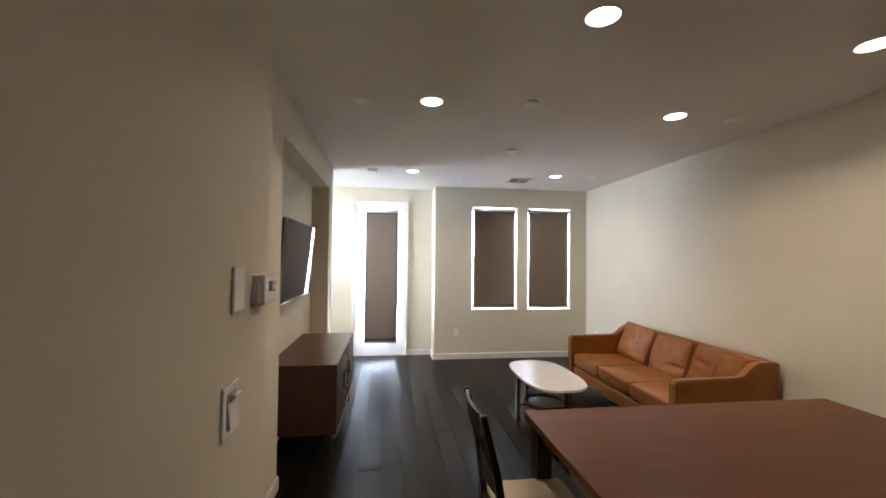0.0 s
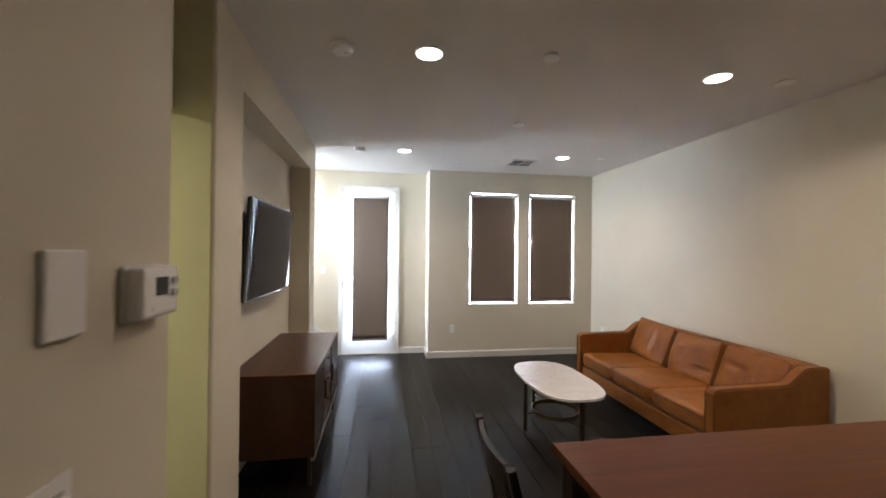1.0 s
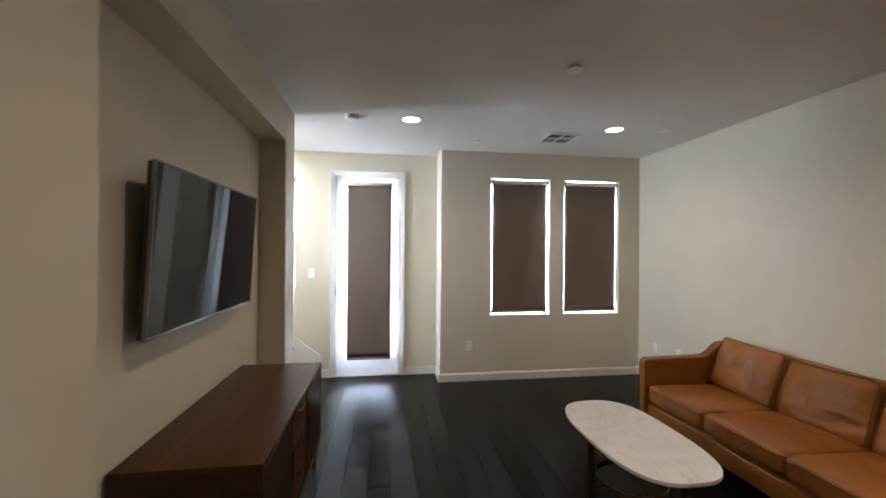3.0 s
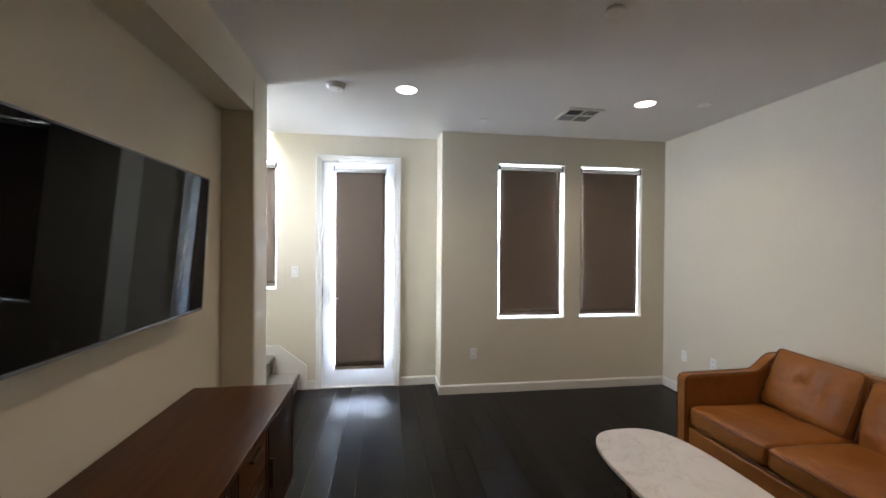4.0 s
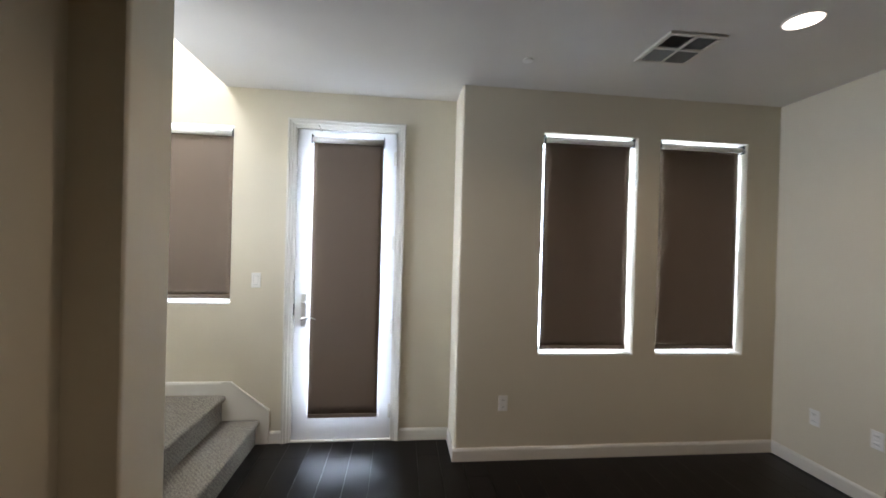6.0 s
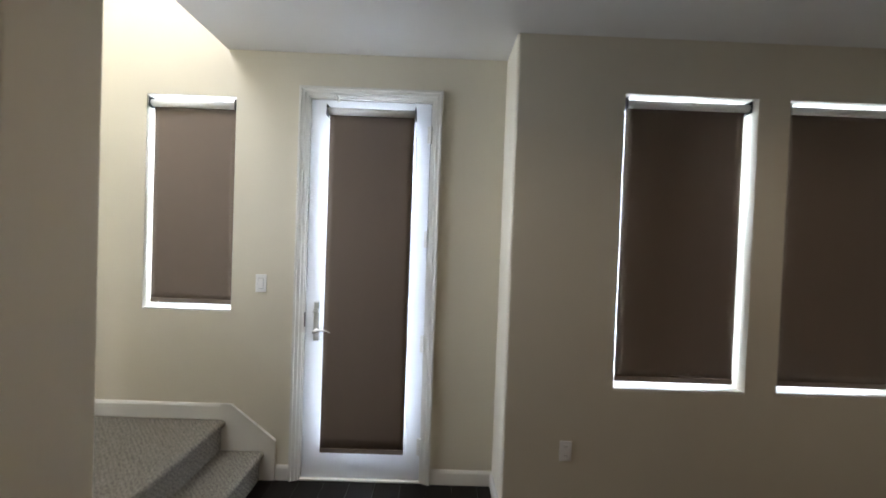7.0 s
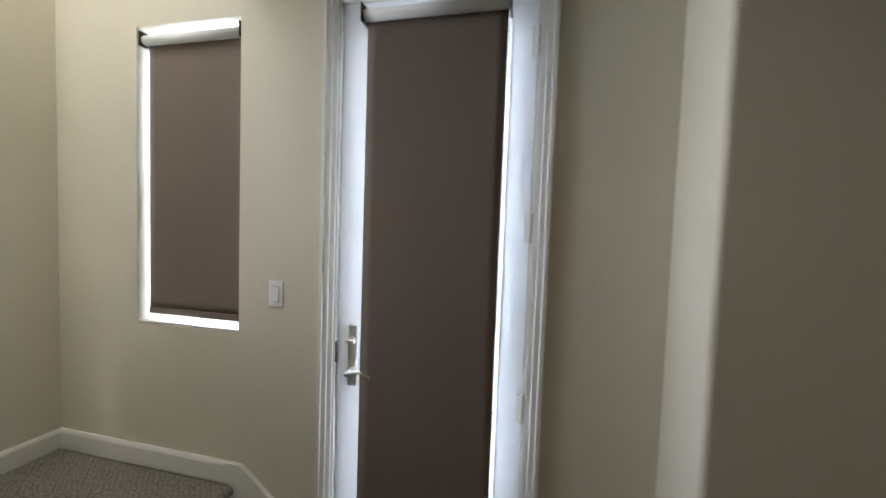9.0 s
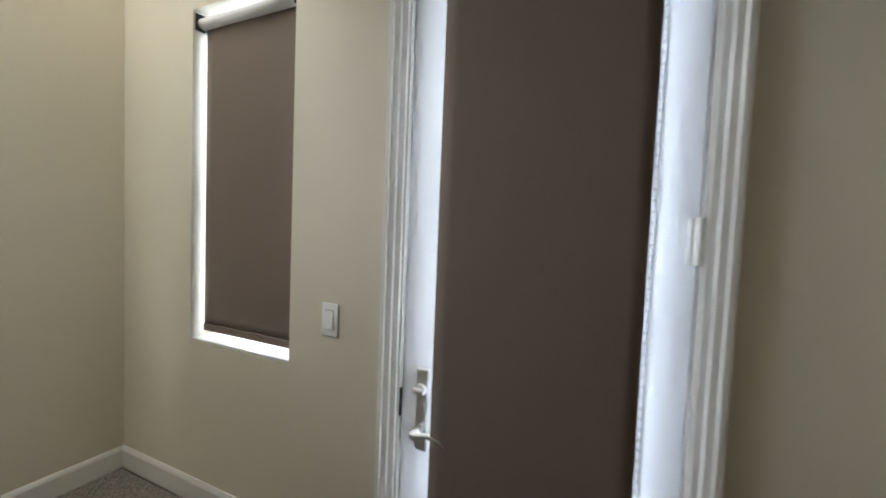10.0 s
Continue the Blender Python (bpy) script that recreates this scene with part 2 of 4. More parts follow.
def tube(points, r, seg=8, closed=False, bm=None):
    own = bmesh.new()
    pts = [Vector(p) for p in points]
    n = len(pts)
    rings = []
    up = None
    for i, p in enumerate(pts):
        a = pts[(i - 1) % n] if (closed or i > 0) else p
        b = pts[(i + 1) % n] if (closed or i < n - 1) else p
        d = (b - a).normalized()
        if up is None:
            up = d.orthogonal().normalized()
        side = d.cross(up).normalized()
        up = side.cross(d).normalized()
        rings.append([own.verts.new(p + r * (math.cos(2 * math.pi * k / seg) * up + math.sin(2 * math.pi * k / seg) * side)) for k in range(seg)])
    for i in range(n if closed else n - 1):
        a, b = rings[i], rings[(i + 1) % n]
        for k in range(seg):
            own.faces.new((a[k], a[(k + 1) % seg], b[(k + 1) % seg], b[k]))
    if not closed:
        own.faces.new(rings[0][::-1])
        own.faces.new(rings[-1])
    bmesh.ops.recalc_face_normals(own, faces=own.faces[:])
    return join(bm, own)


def prism(profile, axis, a, b, bevel=0.0, bm=None):
    """A closed profile of 2D points drawn out along an axis from a to b. Profile planes: x -> (y, z), y -> (x, z), z -> (x, y)."""
    own = bmesh.new()
    def at(u, v, w):
        return {"x": (w, u, v), "y": (u, w, v), "z": (u, v, w)}[axis]
    f0 = [own.verts.new(at(u, v, a)) for u, v in profile]
    f1 = [own.verts.new(at(u, v, b)) for u, v in profile]
    n = len(profile)
    own.faces.new(f0)
    own.faces.new(f1[::-1])
    for i in range(n):
        own.faces.new((f0[i], f0[(i + 1) % n], f1[(i + 1) % n], f1[i]))
    bmesh.ops.recalc_face_normals(own, faces=own.faces[:])
    if bevel:
        es = [e for e in own.edges if len({round(at(*v.co)[2] if axis == "z" else v.co["xyz".index(axis)], 5) for v in e.verts}) == 1]
        bmesh.ops.bevel(own, geom=es, offset=bevel, segments=2, affect="EDGES", profile=0.5)
    return join(bm, own)


def cushion(sx, sy, sz, puff=0.25, seed=0, wrinkle=0.006, cuts=20, dents=(), bm=None):
    """A stuffed cushion about the origin, sx by sy by sz over all, thinner towards its edges.
    dents: places (u, v, depth, width, height) on the upper face, u and v from -1 to 1, where the leather is drawn in."""
    own = bmesh.new()
    bmesh.ops.create_cube(own, size=2)
    bmesh.ops.subdivide_edges(own, edges=own.edges[:], cuts=cuts, use_grid_fill=True)
    for v in own.verts:
        u, w, h = v.co
        r = (abs(u) ** 8 + abs(w) ** 8) ** 0.125
        m = max(abs(u), abs(w))
        f = (m / r) ** 0.5 if r > 1e-6 else 1
        dome = 1 - puff * (1 - (1 - u ** 6) * (1 - w ** 6)) - 0.25 * puff * (u * u + w * w) / 2
        p = Vector((u * f * sx / 2, w * f * sy / 2, h * dome * sz / 2))
        k = 1 - 0.03 * h ** 4
        p.x, p.y = p.x * k, p.y * k
        if h > 0.5:
            q = Vector((p.x * 7 + seed * 7.1, p.y * 7, seed * 3.3))
            p.z += wrinkle * (noise.noise(q) + 0.7 * noise.noise(Vector((p.x * 26 + p.y * 9, p.y * 6 - p.x * 9, seed + 1.7))))
            for du, dv, depth, wu, wv in dents:
                p.z -= depth * math.exp(-((u - du) / wu) ** 2 - ((w - dv) / wv) ** 2)
        v.co = p
    return join(bm, own)


def soft_loop(sx, sy, z, r=0.03, n=5):
    """Points of a rounded rectangle about the origin."""
    pts = []
    for cx, cy, a0 in ((1, 1, 0), (-1, 1, 90), (-1, -1, 180), (1, -1, 270)):
        for i in range(n + 1):
            a = radians(a0 + 90 * i / n)
            pts.append((cx * (sx / 2 - r) + r * math.cos(a), cy * (sy / 2 - r) + r * math.sin(a), z))
    return pts


def wall_sheet(axis, u0, u1, w0, w1, z0, z1, holes=()):
    """A wall with openings right through it. axis x: runs along x, thick in y from w0 to w1; axis y: runs along y, thick in x."""
    us = sorted({u0, u1, *[h[0] for h in holes], *[h[1] for h in holes]})
    zs = sorted({z0, z1, *[h[2] for h in holes], *[h[3] for h in holes]})
    bm = bmesh.new()
    cache = {}
    def vert(u, w, z):
        key = (round(u, 5), round(w, 5), round(z, 5))
        if key not in cache:
            cache[key] = bm.verts.new((u, w, z) if axis == "x" else (w, u, z))
        return cache[key]
    def solid(i, j):
        if not (0 <= i < len(us) - 1 and 0 <= j < len(zs) - 1):
            return False
        cu, cz = (us[i] + us[i + 1]) / 2, (zs[j] + zs[j + 1]) / 2
        return not any(h[0] < cu < h[1] and h[2] < cz < h[3] for h in holes)
    for i in range(len(us) - 1):
        for j in range(len(zs) - 1):
            if not solid(i, j):
                continue
            a, b, c, d = us[i], us[i + 1], zs[j], zs[j + 1]
            for w in (w0, w1):
                bm.faces.new([vert(a, w, c), vert(b, w, c), vert(b, w, d), vert(a, w, d)])
            for (di, dj, e0, e1) in ((-1, 0, (a, c), (a, d)), (1, 0, (b, c), (b, d)), (0, -1, (a, c), (b, c)), (0, 1, (a, d), (b, d))):
                if not solid(i + di, j + dj):
                    bm.faces.new([vert(e0[0], w0, e0[1]), vert(e1[0], w0, e1[1]), vert(e1[0], w1, e1[1]), vert(e0[0], w1, e0[1])])
    bmesh.ops.recalc_face_normals(bm, faces=bm.faces[:])
    return bm


def round_corner(bm, test, offset):
    es = [e for e in bm.edges if test(*[v.co for v in e.verts])]
    if es:
        bmesh.ops.bevel(bm, geom=es, offset=offset, segments=4, affect="EDGES", profile=0.5)
    return bm


def structure(name, bm, material, label, category):
    return tagged(mesh_ob(name, bm, material), label, category, kind="structure")


# ---------------------------------------------------------------- walls, ceiling
W1 = (1.470, 2.222, 0.77, 2.440)
W2 = (2.402, 3.140, 0.77, 2.440)
W3 = (-1.431, -0.865, 1.076, 2.452)
DO = (-0.408, 0.40, 0.0, 2.484)


def upright(x, y):
    return lambda a, b: all(abs(p.x - x) < 1e-4 and abs(p.y - y) < 1e-4 for p in (a, b))


def reveal(h, y):
    """Edges of an opening on the room side."""
    def f(a, b):
        return all(abs(p.y - y) < 1e-4 and h[0] - 1e-4 <= p.x <= h[1] + 1e-4 and h[2] - 1e-4 <= p.z <= h[3] + 1e-4
                   and (min(abs(p.x - h[0]), abs(p.x - h[1])) < 1e-4 or min(abs(p.z - h[2]), abs(p.z - h[3])) < 1e-4) for p in (a, b)) \
            and not (abs(a.x - b.x) > 1e-4 and abs(a.z - b.z) > 1e-4)
    return f


bm = wall_sheet("x", XJ, XR + 0.14, YB, YB + 0.2, 0, CEIL, [W1, W2])
round_corner(bm, upright(XJ, YB), 0.018)
wall_b = structure("wall_north_windows", bm, WALL, "cream painted wall with two tall window openings", "wall")
bm = wall_sheet("x", XS - 0.12, XJ, YA, YA + 0.2, 0, 5.2, [W3, DO])
wall_a = structure("wall_north_door", bm, WALL, "cream painted wall with a glazed door and a narrow window", "wall")
structure("wall_jog", box(XJ, XJ + 0.12, YB + 0.2, YA + 0.2, 0, CEIL), WALL, "cream return wall beside the glazed door", "wall")
structure("wall_east", wall_sheet("y", YBACK - 0.12, YB, XR, XR + 0.14, 0, CEIL), WALL, "long plain cream wall behind the leather sofa", "wall")
structure("wall_south", wall_sheet("x", XT - 0.5, XR + 0.14, YBACK - 0.12, YBACK, 0, CEIL), WALL, "plain cream wall that closes the room", "wall")
bm = wall_sheet("y", YBACK, YT, XT - 0.5, XT, 0, CEIL)
round_corner(bm, upright(XT, YT), 0.018)
structure("wall_west_thermostat", bm, WALL, "cream wall that carries a thermostat and switches", "wall")
NICHE = (3.025, 5.14, 0.0, 2.455)
bm = wall_sheet("y", YO, YE, XN, XL, 0, CEIL, [NICHE])
round_corner(bm, upright(XL, YE), 0.015)
round_corner(bm, upright(XL, YO), 0.015)
round_corner(bm, upright(XL, NICHE[0]), 0.012)
round_corner(bm, upright(XL, NICHE[1]), 0.012)
structure("wall_west_niche", bm, WALL, "cream wall with a shallow television niche", "wall")
structure("wall_niche_back", wall_sheet("y", YO + 0.1, YE, XN - 0.13, XN, 0, CEIL), WALL, "cream back wall of the television niche", "wall")
# stair landing and the well above it
W4 = (5.74, 6.16, 1.3, 2.8)
structure("wall_stair_west", wall_sheet("y", YE - 0.1, YA, XS - 0.12, XS, 0, 5.2, [W4]), WALL, "cream wall beside the carpeted stair landing", "wall")
structure("wall_stair_south", wall_sheet("x", XS, XN - 0.13, YE - 0.1, YE, 0, 5.2), WALL, "plain cream wall that closes the stairwell", "wall")
structure("wall_stairwell_upper", wall_sheet("y", YE, YA, WELL, WELL + 0.12, CEIL + 0.14, 5.2), WALL, "cream upper wall of the stairwell", "wall")
structure("wall_stairwell_upper_south", wall_sheet("x", XN - 0.13, WELL + 0.12, YE - 0.1, YE, CEIL + 0.14, 5.2), WALL, "cream upper wall closing the stairwell", "wall")
structure("stairwell_roof", box(XS - 0.12, WELL + 0.12, YE - 0.1, YA + 0.2, 5.2, 5.3), CEILM, "white ceiling high above the stairwell", "ceiling")
# ceiling in two slabs, which leave the stairwell open
bm = box(XL - 0.32, XR + 0.14, YBACK - 0.12, YE, CEIL, CEIL + 0.14)
box(WELL, XR + 0.14, YE, YA + 0.2, CEIL, CEIL + 0.14, bm=bm)
structure("ceiling", bm, CEILM, "off-white painted ceiling with recessed downlights", "ceiling")
# small side room past the opening
XH = -0.77
structure("wall_side_room_north", wall_sheet("x", -1.28, XN, YO + 0.001, YO + 0.1, 0, CEIL), YELLOW, "yellow-green wall of the side room", "wall")
structure("wall_side_room_jamb", box(XN, XL - 0.016, YO - 0.004, YO, 0, CEIL), YELLOW, "yellow-green painted side of the opening", "wall")
structure("wall_side_room_header", box(XH - 0.13, XH, YT, YO - 0.004, 2.2, CEIL), WALL, "cream header over the side opening", "wall")
structure("wall_side_room_recess", box(-1.28, -1.18, YO + 0.1, 3.32, 0, 2.5), YELLOW, "yellow-green wall in the side room recess", "wall")
structure("wall_side_room_far", box(-3.1, -1.18, 3.32, 3.42, 0, 2.5), YELLOW, "yellow-green far wall of the side room", "wall")
structure("wall_side_room_west", box(-3.1, -3.0, 0.9, 3.32, 0, 2.5), YELLOW, "yellow-green end wall of the side room", "wall")
structure("wall_side_room_south", box(-3.0, XT - 0.5, YT - 0.2, YT - 0.1, 0, 2.5), YELLOW, "yellow-green south wall of the side room", "wall")
structure("ceiling_side_room", box(-3.1, XH - 0.13, YT - 0.2, 3.42, 2.5, 2.56), CEILM, "white ceiling of the side room", "ceiling")
# outdoors: a bright overcast sky behind the blinds
structure("backdrop", box(-7, 9, 9.0, 9.05, -1.5, 6.5), SKYGLOW, "bright overcast sky outside the windows", "sky")
structure("ground", box(-400, 400, -400, 400, -0.5, -0.4), mat("paving_grey", (0.3, 0.29, 0.27), 0.9), "pale grey ground outside the house", "ground")


def baseboard(axis, a, b, w, side, h=0.095, z=0.0, name="baseboard"):
    """Moulded skirting along a wall face at w; side: towards the room."""
    t = 0.014 * side
    prof = [(w, z), (w + t, z), (w + t, z + h - 0.018), (w + t * 0.75, z + h - 0.008), (w + t * 0.35, z + h), (w, z + h)]
    bm = prism(prof, "x" if axis == "x" else "y", a, b)
    return structure(name, bm, TRIM, "white painted baseboard", "baseboard")


baseboard("x", XJ - 0.014, XR, YB, -1)
baseboard("x", 0.456, XJ, YA, -1)
baseboard("x", -0.545, -0.463, YA, -1)
baseboard("y", YB, YA - 0.014, XJ, -1)
baseboard("y", YBACK, YB - 0.014, XR, -1)
baseboard("y", YBACK, YT, XT, 1)
baseboard("y", YO, NICHE[0], XL, 1)
baseboard("y", NICHE[1], YE, XL, 1)
baseboard("y", NICHE[0], NICHE[1], XN, 1)
baseboard("x", XS, -0.83, YA, -1, h=0.10, z=0.384)
baseboard("y", YE, YA - 0.014, XS, 1, h=0.10, z=0.384)


# ---------------------------------------------------------------- windows, door
def window(name, h, y, label):
    """Single-hung white vinyl window in the outer half of its opening; the lower sash stands nearer the room."""
    x0, x1, z0, z1 = h
    top = thing(name, label, "window", (x0 + x1) / 2, y + 0.13, z0, kind="structure")
    w, hh, f = x1 - x0, z1 - z0, 0.012
    def frame_bm(a, b, c, d, y0, y1, f):
        bm = box(a, a + f, y0, y1, c, d, 0.004)
        box(b - f, b, y0, y1, c, d, 0.004, bm=bm)
        box(a + f, b - f, y0, y1, c, c + f, 0.004, bm=bm)
        box(a + f, b - f, y0, y1, d - f, d, 0.004, bm=bm)
        return bm
    part("window_frame", frame_bm(-w / 2, w / 2, 0, hh, 0, 0.065, f), VINYL, top)
    mid = hh * 0.5
    part("lower_sash", frame_bm(-w / 2 + f, w / 2 - f, f, mid + 0.02, 0.004, 0.028, 0.038), VINYL, top)
    part("upper_sash", frame_bm(-w / 2 + f, w / 2 - f, mid - 0.02, hh - f, 0.032, 0.056, 0.010), VINYL, top)
    for nm, za, zb, yy in (("lower_pane", f + 0.036, mid - 0.014, 0.014), ("upper_pane", mid + 0.008, hh - f - 0.012, 0.042)):
        p = part(nm, box(-w / 2 + f + 0.012, w / 2 - f - 0.012, yy, yy + 0.004, za, zb), GLASS, top)
        p.visible_shadow = False
    return top


window("window_1", W1, YB, "tall white vinyl window behind a taupe roller blind")
window("window_2", W2, YB, "tall white vinyl window behind a taupe roller blind")
window("window_3", W3, YA, "narrow white vinyl window above the stair landing")


def roller_blind(x0, x1, z0, z1, y, label, chain_side=1, tube_r=0.022):
    """Fabric between x0 and x1 from the tube's axis height z1 down to z0; y is the fabric's plane."""
    b = thing("roller_blind", label, "blind", (x0 + x1) / 2, y, z0, group="roller blinds")
    w, h = x1 - x0, z1 - z0
    n = 14
    bm = bmesh.new()
    rows = []
    for j in range(31):
        z = h * j / 30
        rows.append([bm.verts.new((-w / 2 + w * i / n, 0.0009 * noise.noise(Vector((i * 0.35 + x0 * 5, j * 0.13, x1))), z)) for i in range(n + 1)])
    for j in range(30):
        for i in range(n):
            bm.faces.new((rows[j][i], rows[j][i + 1], rows[j + 1][i + 1], rows[j + 1][i]))
    f = part("fabric", bm, FABRIC, b, smooth=True)
    so = f.modifiers.new("thickness", "SOLIDIFY")
    so.thickness = 0.0012
    part("white_backing", box(-w / 2, w / 2, 0.003, 0.0042, 0, h), BACKING, b, "white light-blocking back of the fabric")
    part("roller_tube", cyl((-w / 2 - 0.006, -tube_r + 0.006, h), tube_r, w + 0.012, "x", 28), BACKING, b, "pale roll at the head of the blind", True)
    part("hem_bar", box(-w / 2, w / 2, -0.006, 0.005, -0.024, 0.006, 0.003), FABRIC, b, "fabric-covered hem bar")
    for s in (-1, 1):
        bm = box(s * (w / 2 + 0.008) - 0.003, s * (w / 2 + 0.008) + 0.003, -0.046, 0.034, h - 0.032, h + 0.036, 0.002)
        cyl((s * (w / 2 + 0.008) - 0.005, -tube_r + 0.006, h), 0.022, 0.010, "x", 16, bm=bm)
        part("bracket", bm, BLACKP, b, "black end bracket")
    # bead chain down one side
    cx = chain_side * (w / 2 + 0.004)
    bm = tube([(cx, -0.004, h - 0.01), (cx, -0.006, h * 0.5), (cx, -0.005, h * 0.28)], 0.0011, 5)
    for k in range(60):
        z = h - 0.02 - k * (h * 0.7) / 60
        box(cx - 0.0022, cx + 0.0022, -0.0075, -0.003, z, z + 0.0045, bm=bm)
    part("bead_chain", bm, BLACKP if chain_side > 0 else PLASTIC, b)
    return b


roller_blind(1.506, 2.198, 0.828, 2.402, YB + 0.072, "taupe fabric roller blind pulled down in a window")
roller_blind(2.439, 3.128, 0.828, 2.402, YB + 0.072, "taupe fabric roller blind pulled down in a window")
roller_blind(-1.411, -0.885, 1.14, 2.402, YA + 0.047, "taupe fabric roller blind in the narrow window", -1)
roller_blind(-0.25, 0.278, 0.24, 2.36, YA - 0.06, "long taupe roller blind hung on the glazed door")


def sill_shelf(h, y):
    x0, x1, z0, z1 = h
    structure("window_sill", box(x0 + 0.002, x1 - 0.002, y + 0.004, y + 0.128, z0 + 0.001, z0 + 0.012, 0.003), TRIM, "white painted window sill", "sill")


for hh in (W1, W2):
    sill_shelf(hh, YB)
sill_shelf(W3, YA)


def glazed_door():
    x0, x1, z0, z1 = -0.388, 0.380, 0.012, 2.458
    gx0, gx1, gz0, gz1 = -0.268, 0.278, 0.2, 2.36
    d = thing("door_1", "white full-glass exterior door, closed", "door", 0, YA, 0, kind="structure")
    ya, yb = 0.012, 0.057
    bm = wall_sheet("x", x0, x1, ya, yb, z0, z1, [(gx0, gx1, gz0, gz1)])
    part("door_slab", bm, DOORP, d)
    g = part("pane", box(gx0 - 0.01, gx1 + 0.01, 0.03, 0.038, gz0 - 0.01, gz1 + 0.01), GLASS, d)
    g.visible_shadow = False
    bm = box(gx0 - 0.012, gx0 + 0.006, 0.004, 0.014, gz0 - 0.012, gz1 + 0.012, 0.003)
    box(gx1 - 0.006, gx1 + 0.012, 0.004, 0.014, gz0 - 0.012, gz1 + 0.012, 0.003, bm=bm)
    box(gx0, gx1, 0.004, 0.014, gz0 - 0.012, gz0 + 0.006, 0.003, bm=bm)
    box(gx0, gx1, 0.004, 0.014, gz1 - 0.006, gz1 + 0.012, 0.003, bm=bm)
    part("glazing_bead", bm, DOORP, d)
    # jambs and head
    bm = box(-0.406, -0.393, 0.0, 0.15, 0, 2.481)
    box(0.385, 0.398, 0.0, 0.15, 0, 2.481, bm=bm)
    box(-0.393, 0.385, 0.0, 0.15, 2.464, 2.481, bm=bm)
    box(-0.393, -0.373, 0.06, 0.075, 0, 2.464, bm=bm)
    box(0.365, 0.385, 0.06, 0.075, 0, 2.464, bm=bm)
    box(-0.373, 0.365, 0.06, 0.075, 2.442, 2.464, bm=bm)
    part("door_jamb", bm, TRIM, d)
    part("threshold", box(-0.393, 0.385, -0.01, 0.15, 0.0, 0.011, 0.003), TRIM, d, "pale threshold strip")
    # stepped casing with mitred corners: left, right, head
    step = [(0.0, 0.0), (0.0, 0.010), (0.018, 0.012), (0.021, 0.019), (0.040, 0.020), (0.043, 0.026), (0.056, 0.026), (0.058, 0.024), (0.058, 0.0)]
    ca, cb, zt = -0.401, 0.394, 2.476
    def mitred(end_a, end_b):
        own = bmesh.new()
        a = [own.verts.new(end_a(u, -v)) for u, v in step]
        b = [own.verts.new(end_b(u, -v)) for u, v in step]
        n = len(step)
        for k in range(n):
            own.faces.new((a[k], a[(k + 1) % n], b[(k + 1) % n], b[k]))
        own.faces.new(a)
        own.faces.new(b[::-1])
        bmesh.ops.recalc_face_normals(own, faces=own.faces[:])
        return own
    part("casing", mitred(lambda u, v: (ca - u, v, 0), lambda u, v: (ca - u, v, zt + u)), TRIM, d, "stepped white door casing")
    part("casing", mitred(lambda u, v: (cb + u, v, 0), lambda u, v: (cb + u, v, zt + u)), TRIM, d, "stepped white door casing")
    part("casing", mitred(lambda u, v: (ca - u, v, zt + u), lambda u, v: (cb + u, v, zt + u)), TRIM, d, "stepped white door casing")
    for z in (0.235, 0.909, 1.587, 2.258):
        bm = cyl((0.381, 0.002, z - 0.055), 0.009, 0.11, "z", 10)
        box(0.360, 0.381, 0.003, 0.0115, z - 0.055, z + 0.055, 0.001, bm=bm)
        part("hinge", bm, TRIM, d, "white painted hinge")
    # tall lock plate with thumb turn and lever
    hx = -0.313
    part("lock_plate", box(hx - 0.021, hx + 0.021, 0.0, 0.0115, 0.905, 1.165, 0.006), CHROME, d, "satin nickel lock plate")
    bm = cyl((hx, -0.014, 1.10), 0.017, 0.016, "y", 18)
    box(hx - 0.02, hx + 0.02, -0.03, -0.012, 1.094, 1.107, 0.004, bm=bm)
    part("thumb_turn", bm, CHROME, d)
    bm = cyl((hx, -0.05, 0.975), 0.013, 0.052, "y", 16)
    pts = [(hx + 0.12 * k / 10, -0.05 - 0.004 * math.sin(k / 10 * 3.1), 0.975 + 0.018 * math.sin(k / 10 * 2.6) - 0.02 * (k / 10) ** 3) for k in range(11)]
    tube(pts, 0.0085, 10, bm=bm)
    part("lever_handle", bm, CHROME, d, "curved satin nickel lever handle", True)
    part("strike_plate", box(-0.3935, -0.3895, 0.002, 0.014, 0.996, 1.087), BLACKP, d, "dark strike opening")
    bm = tube([(-0.235, -0.012, 2.495), (-0.222, -0.03, 2.472), (-0.208, -0.035, 2.445)], 0.0045, 8)
    cyl((-0.205, -0.036, 2.434), 0.008, 0.016, "z", 10, bm=bm)
    part("door_stop_arm", bm, TRIM, d, "small white arm at the door head")
    return d


glazed_door()


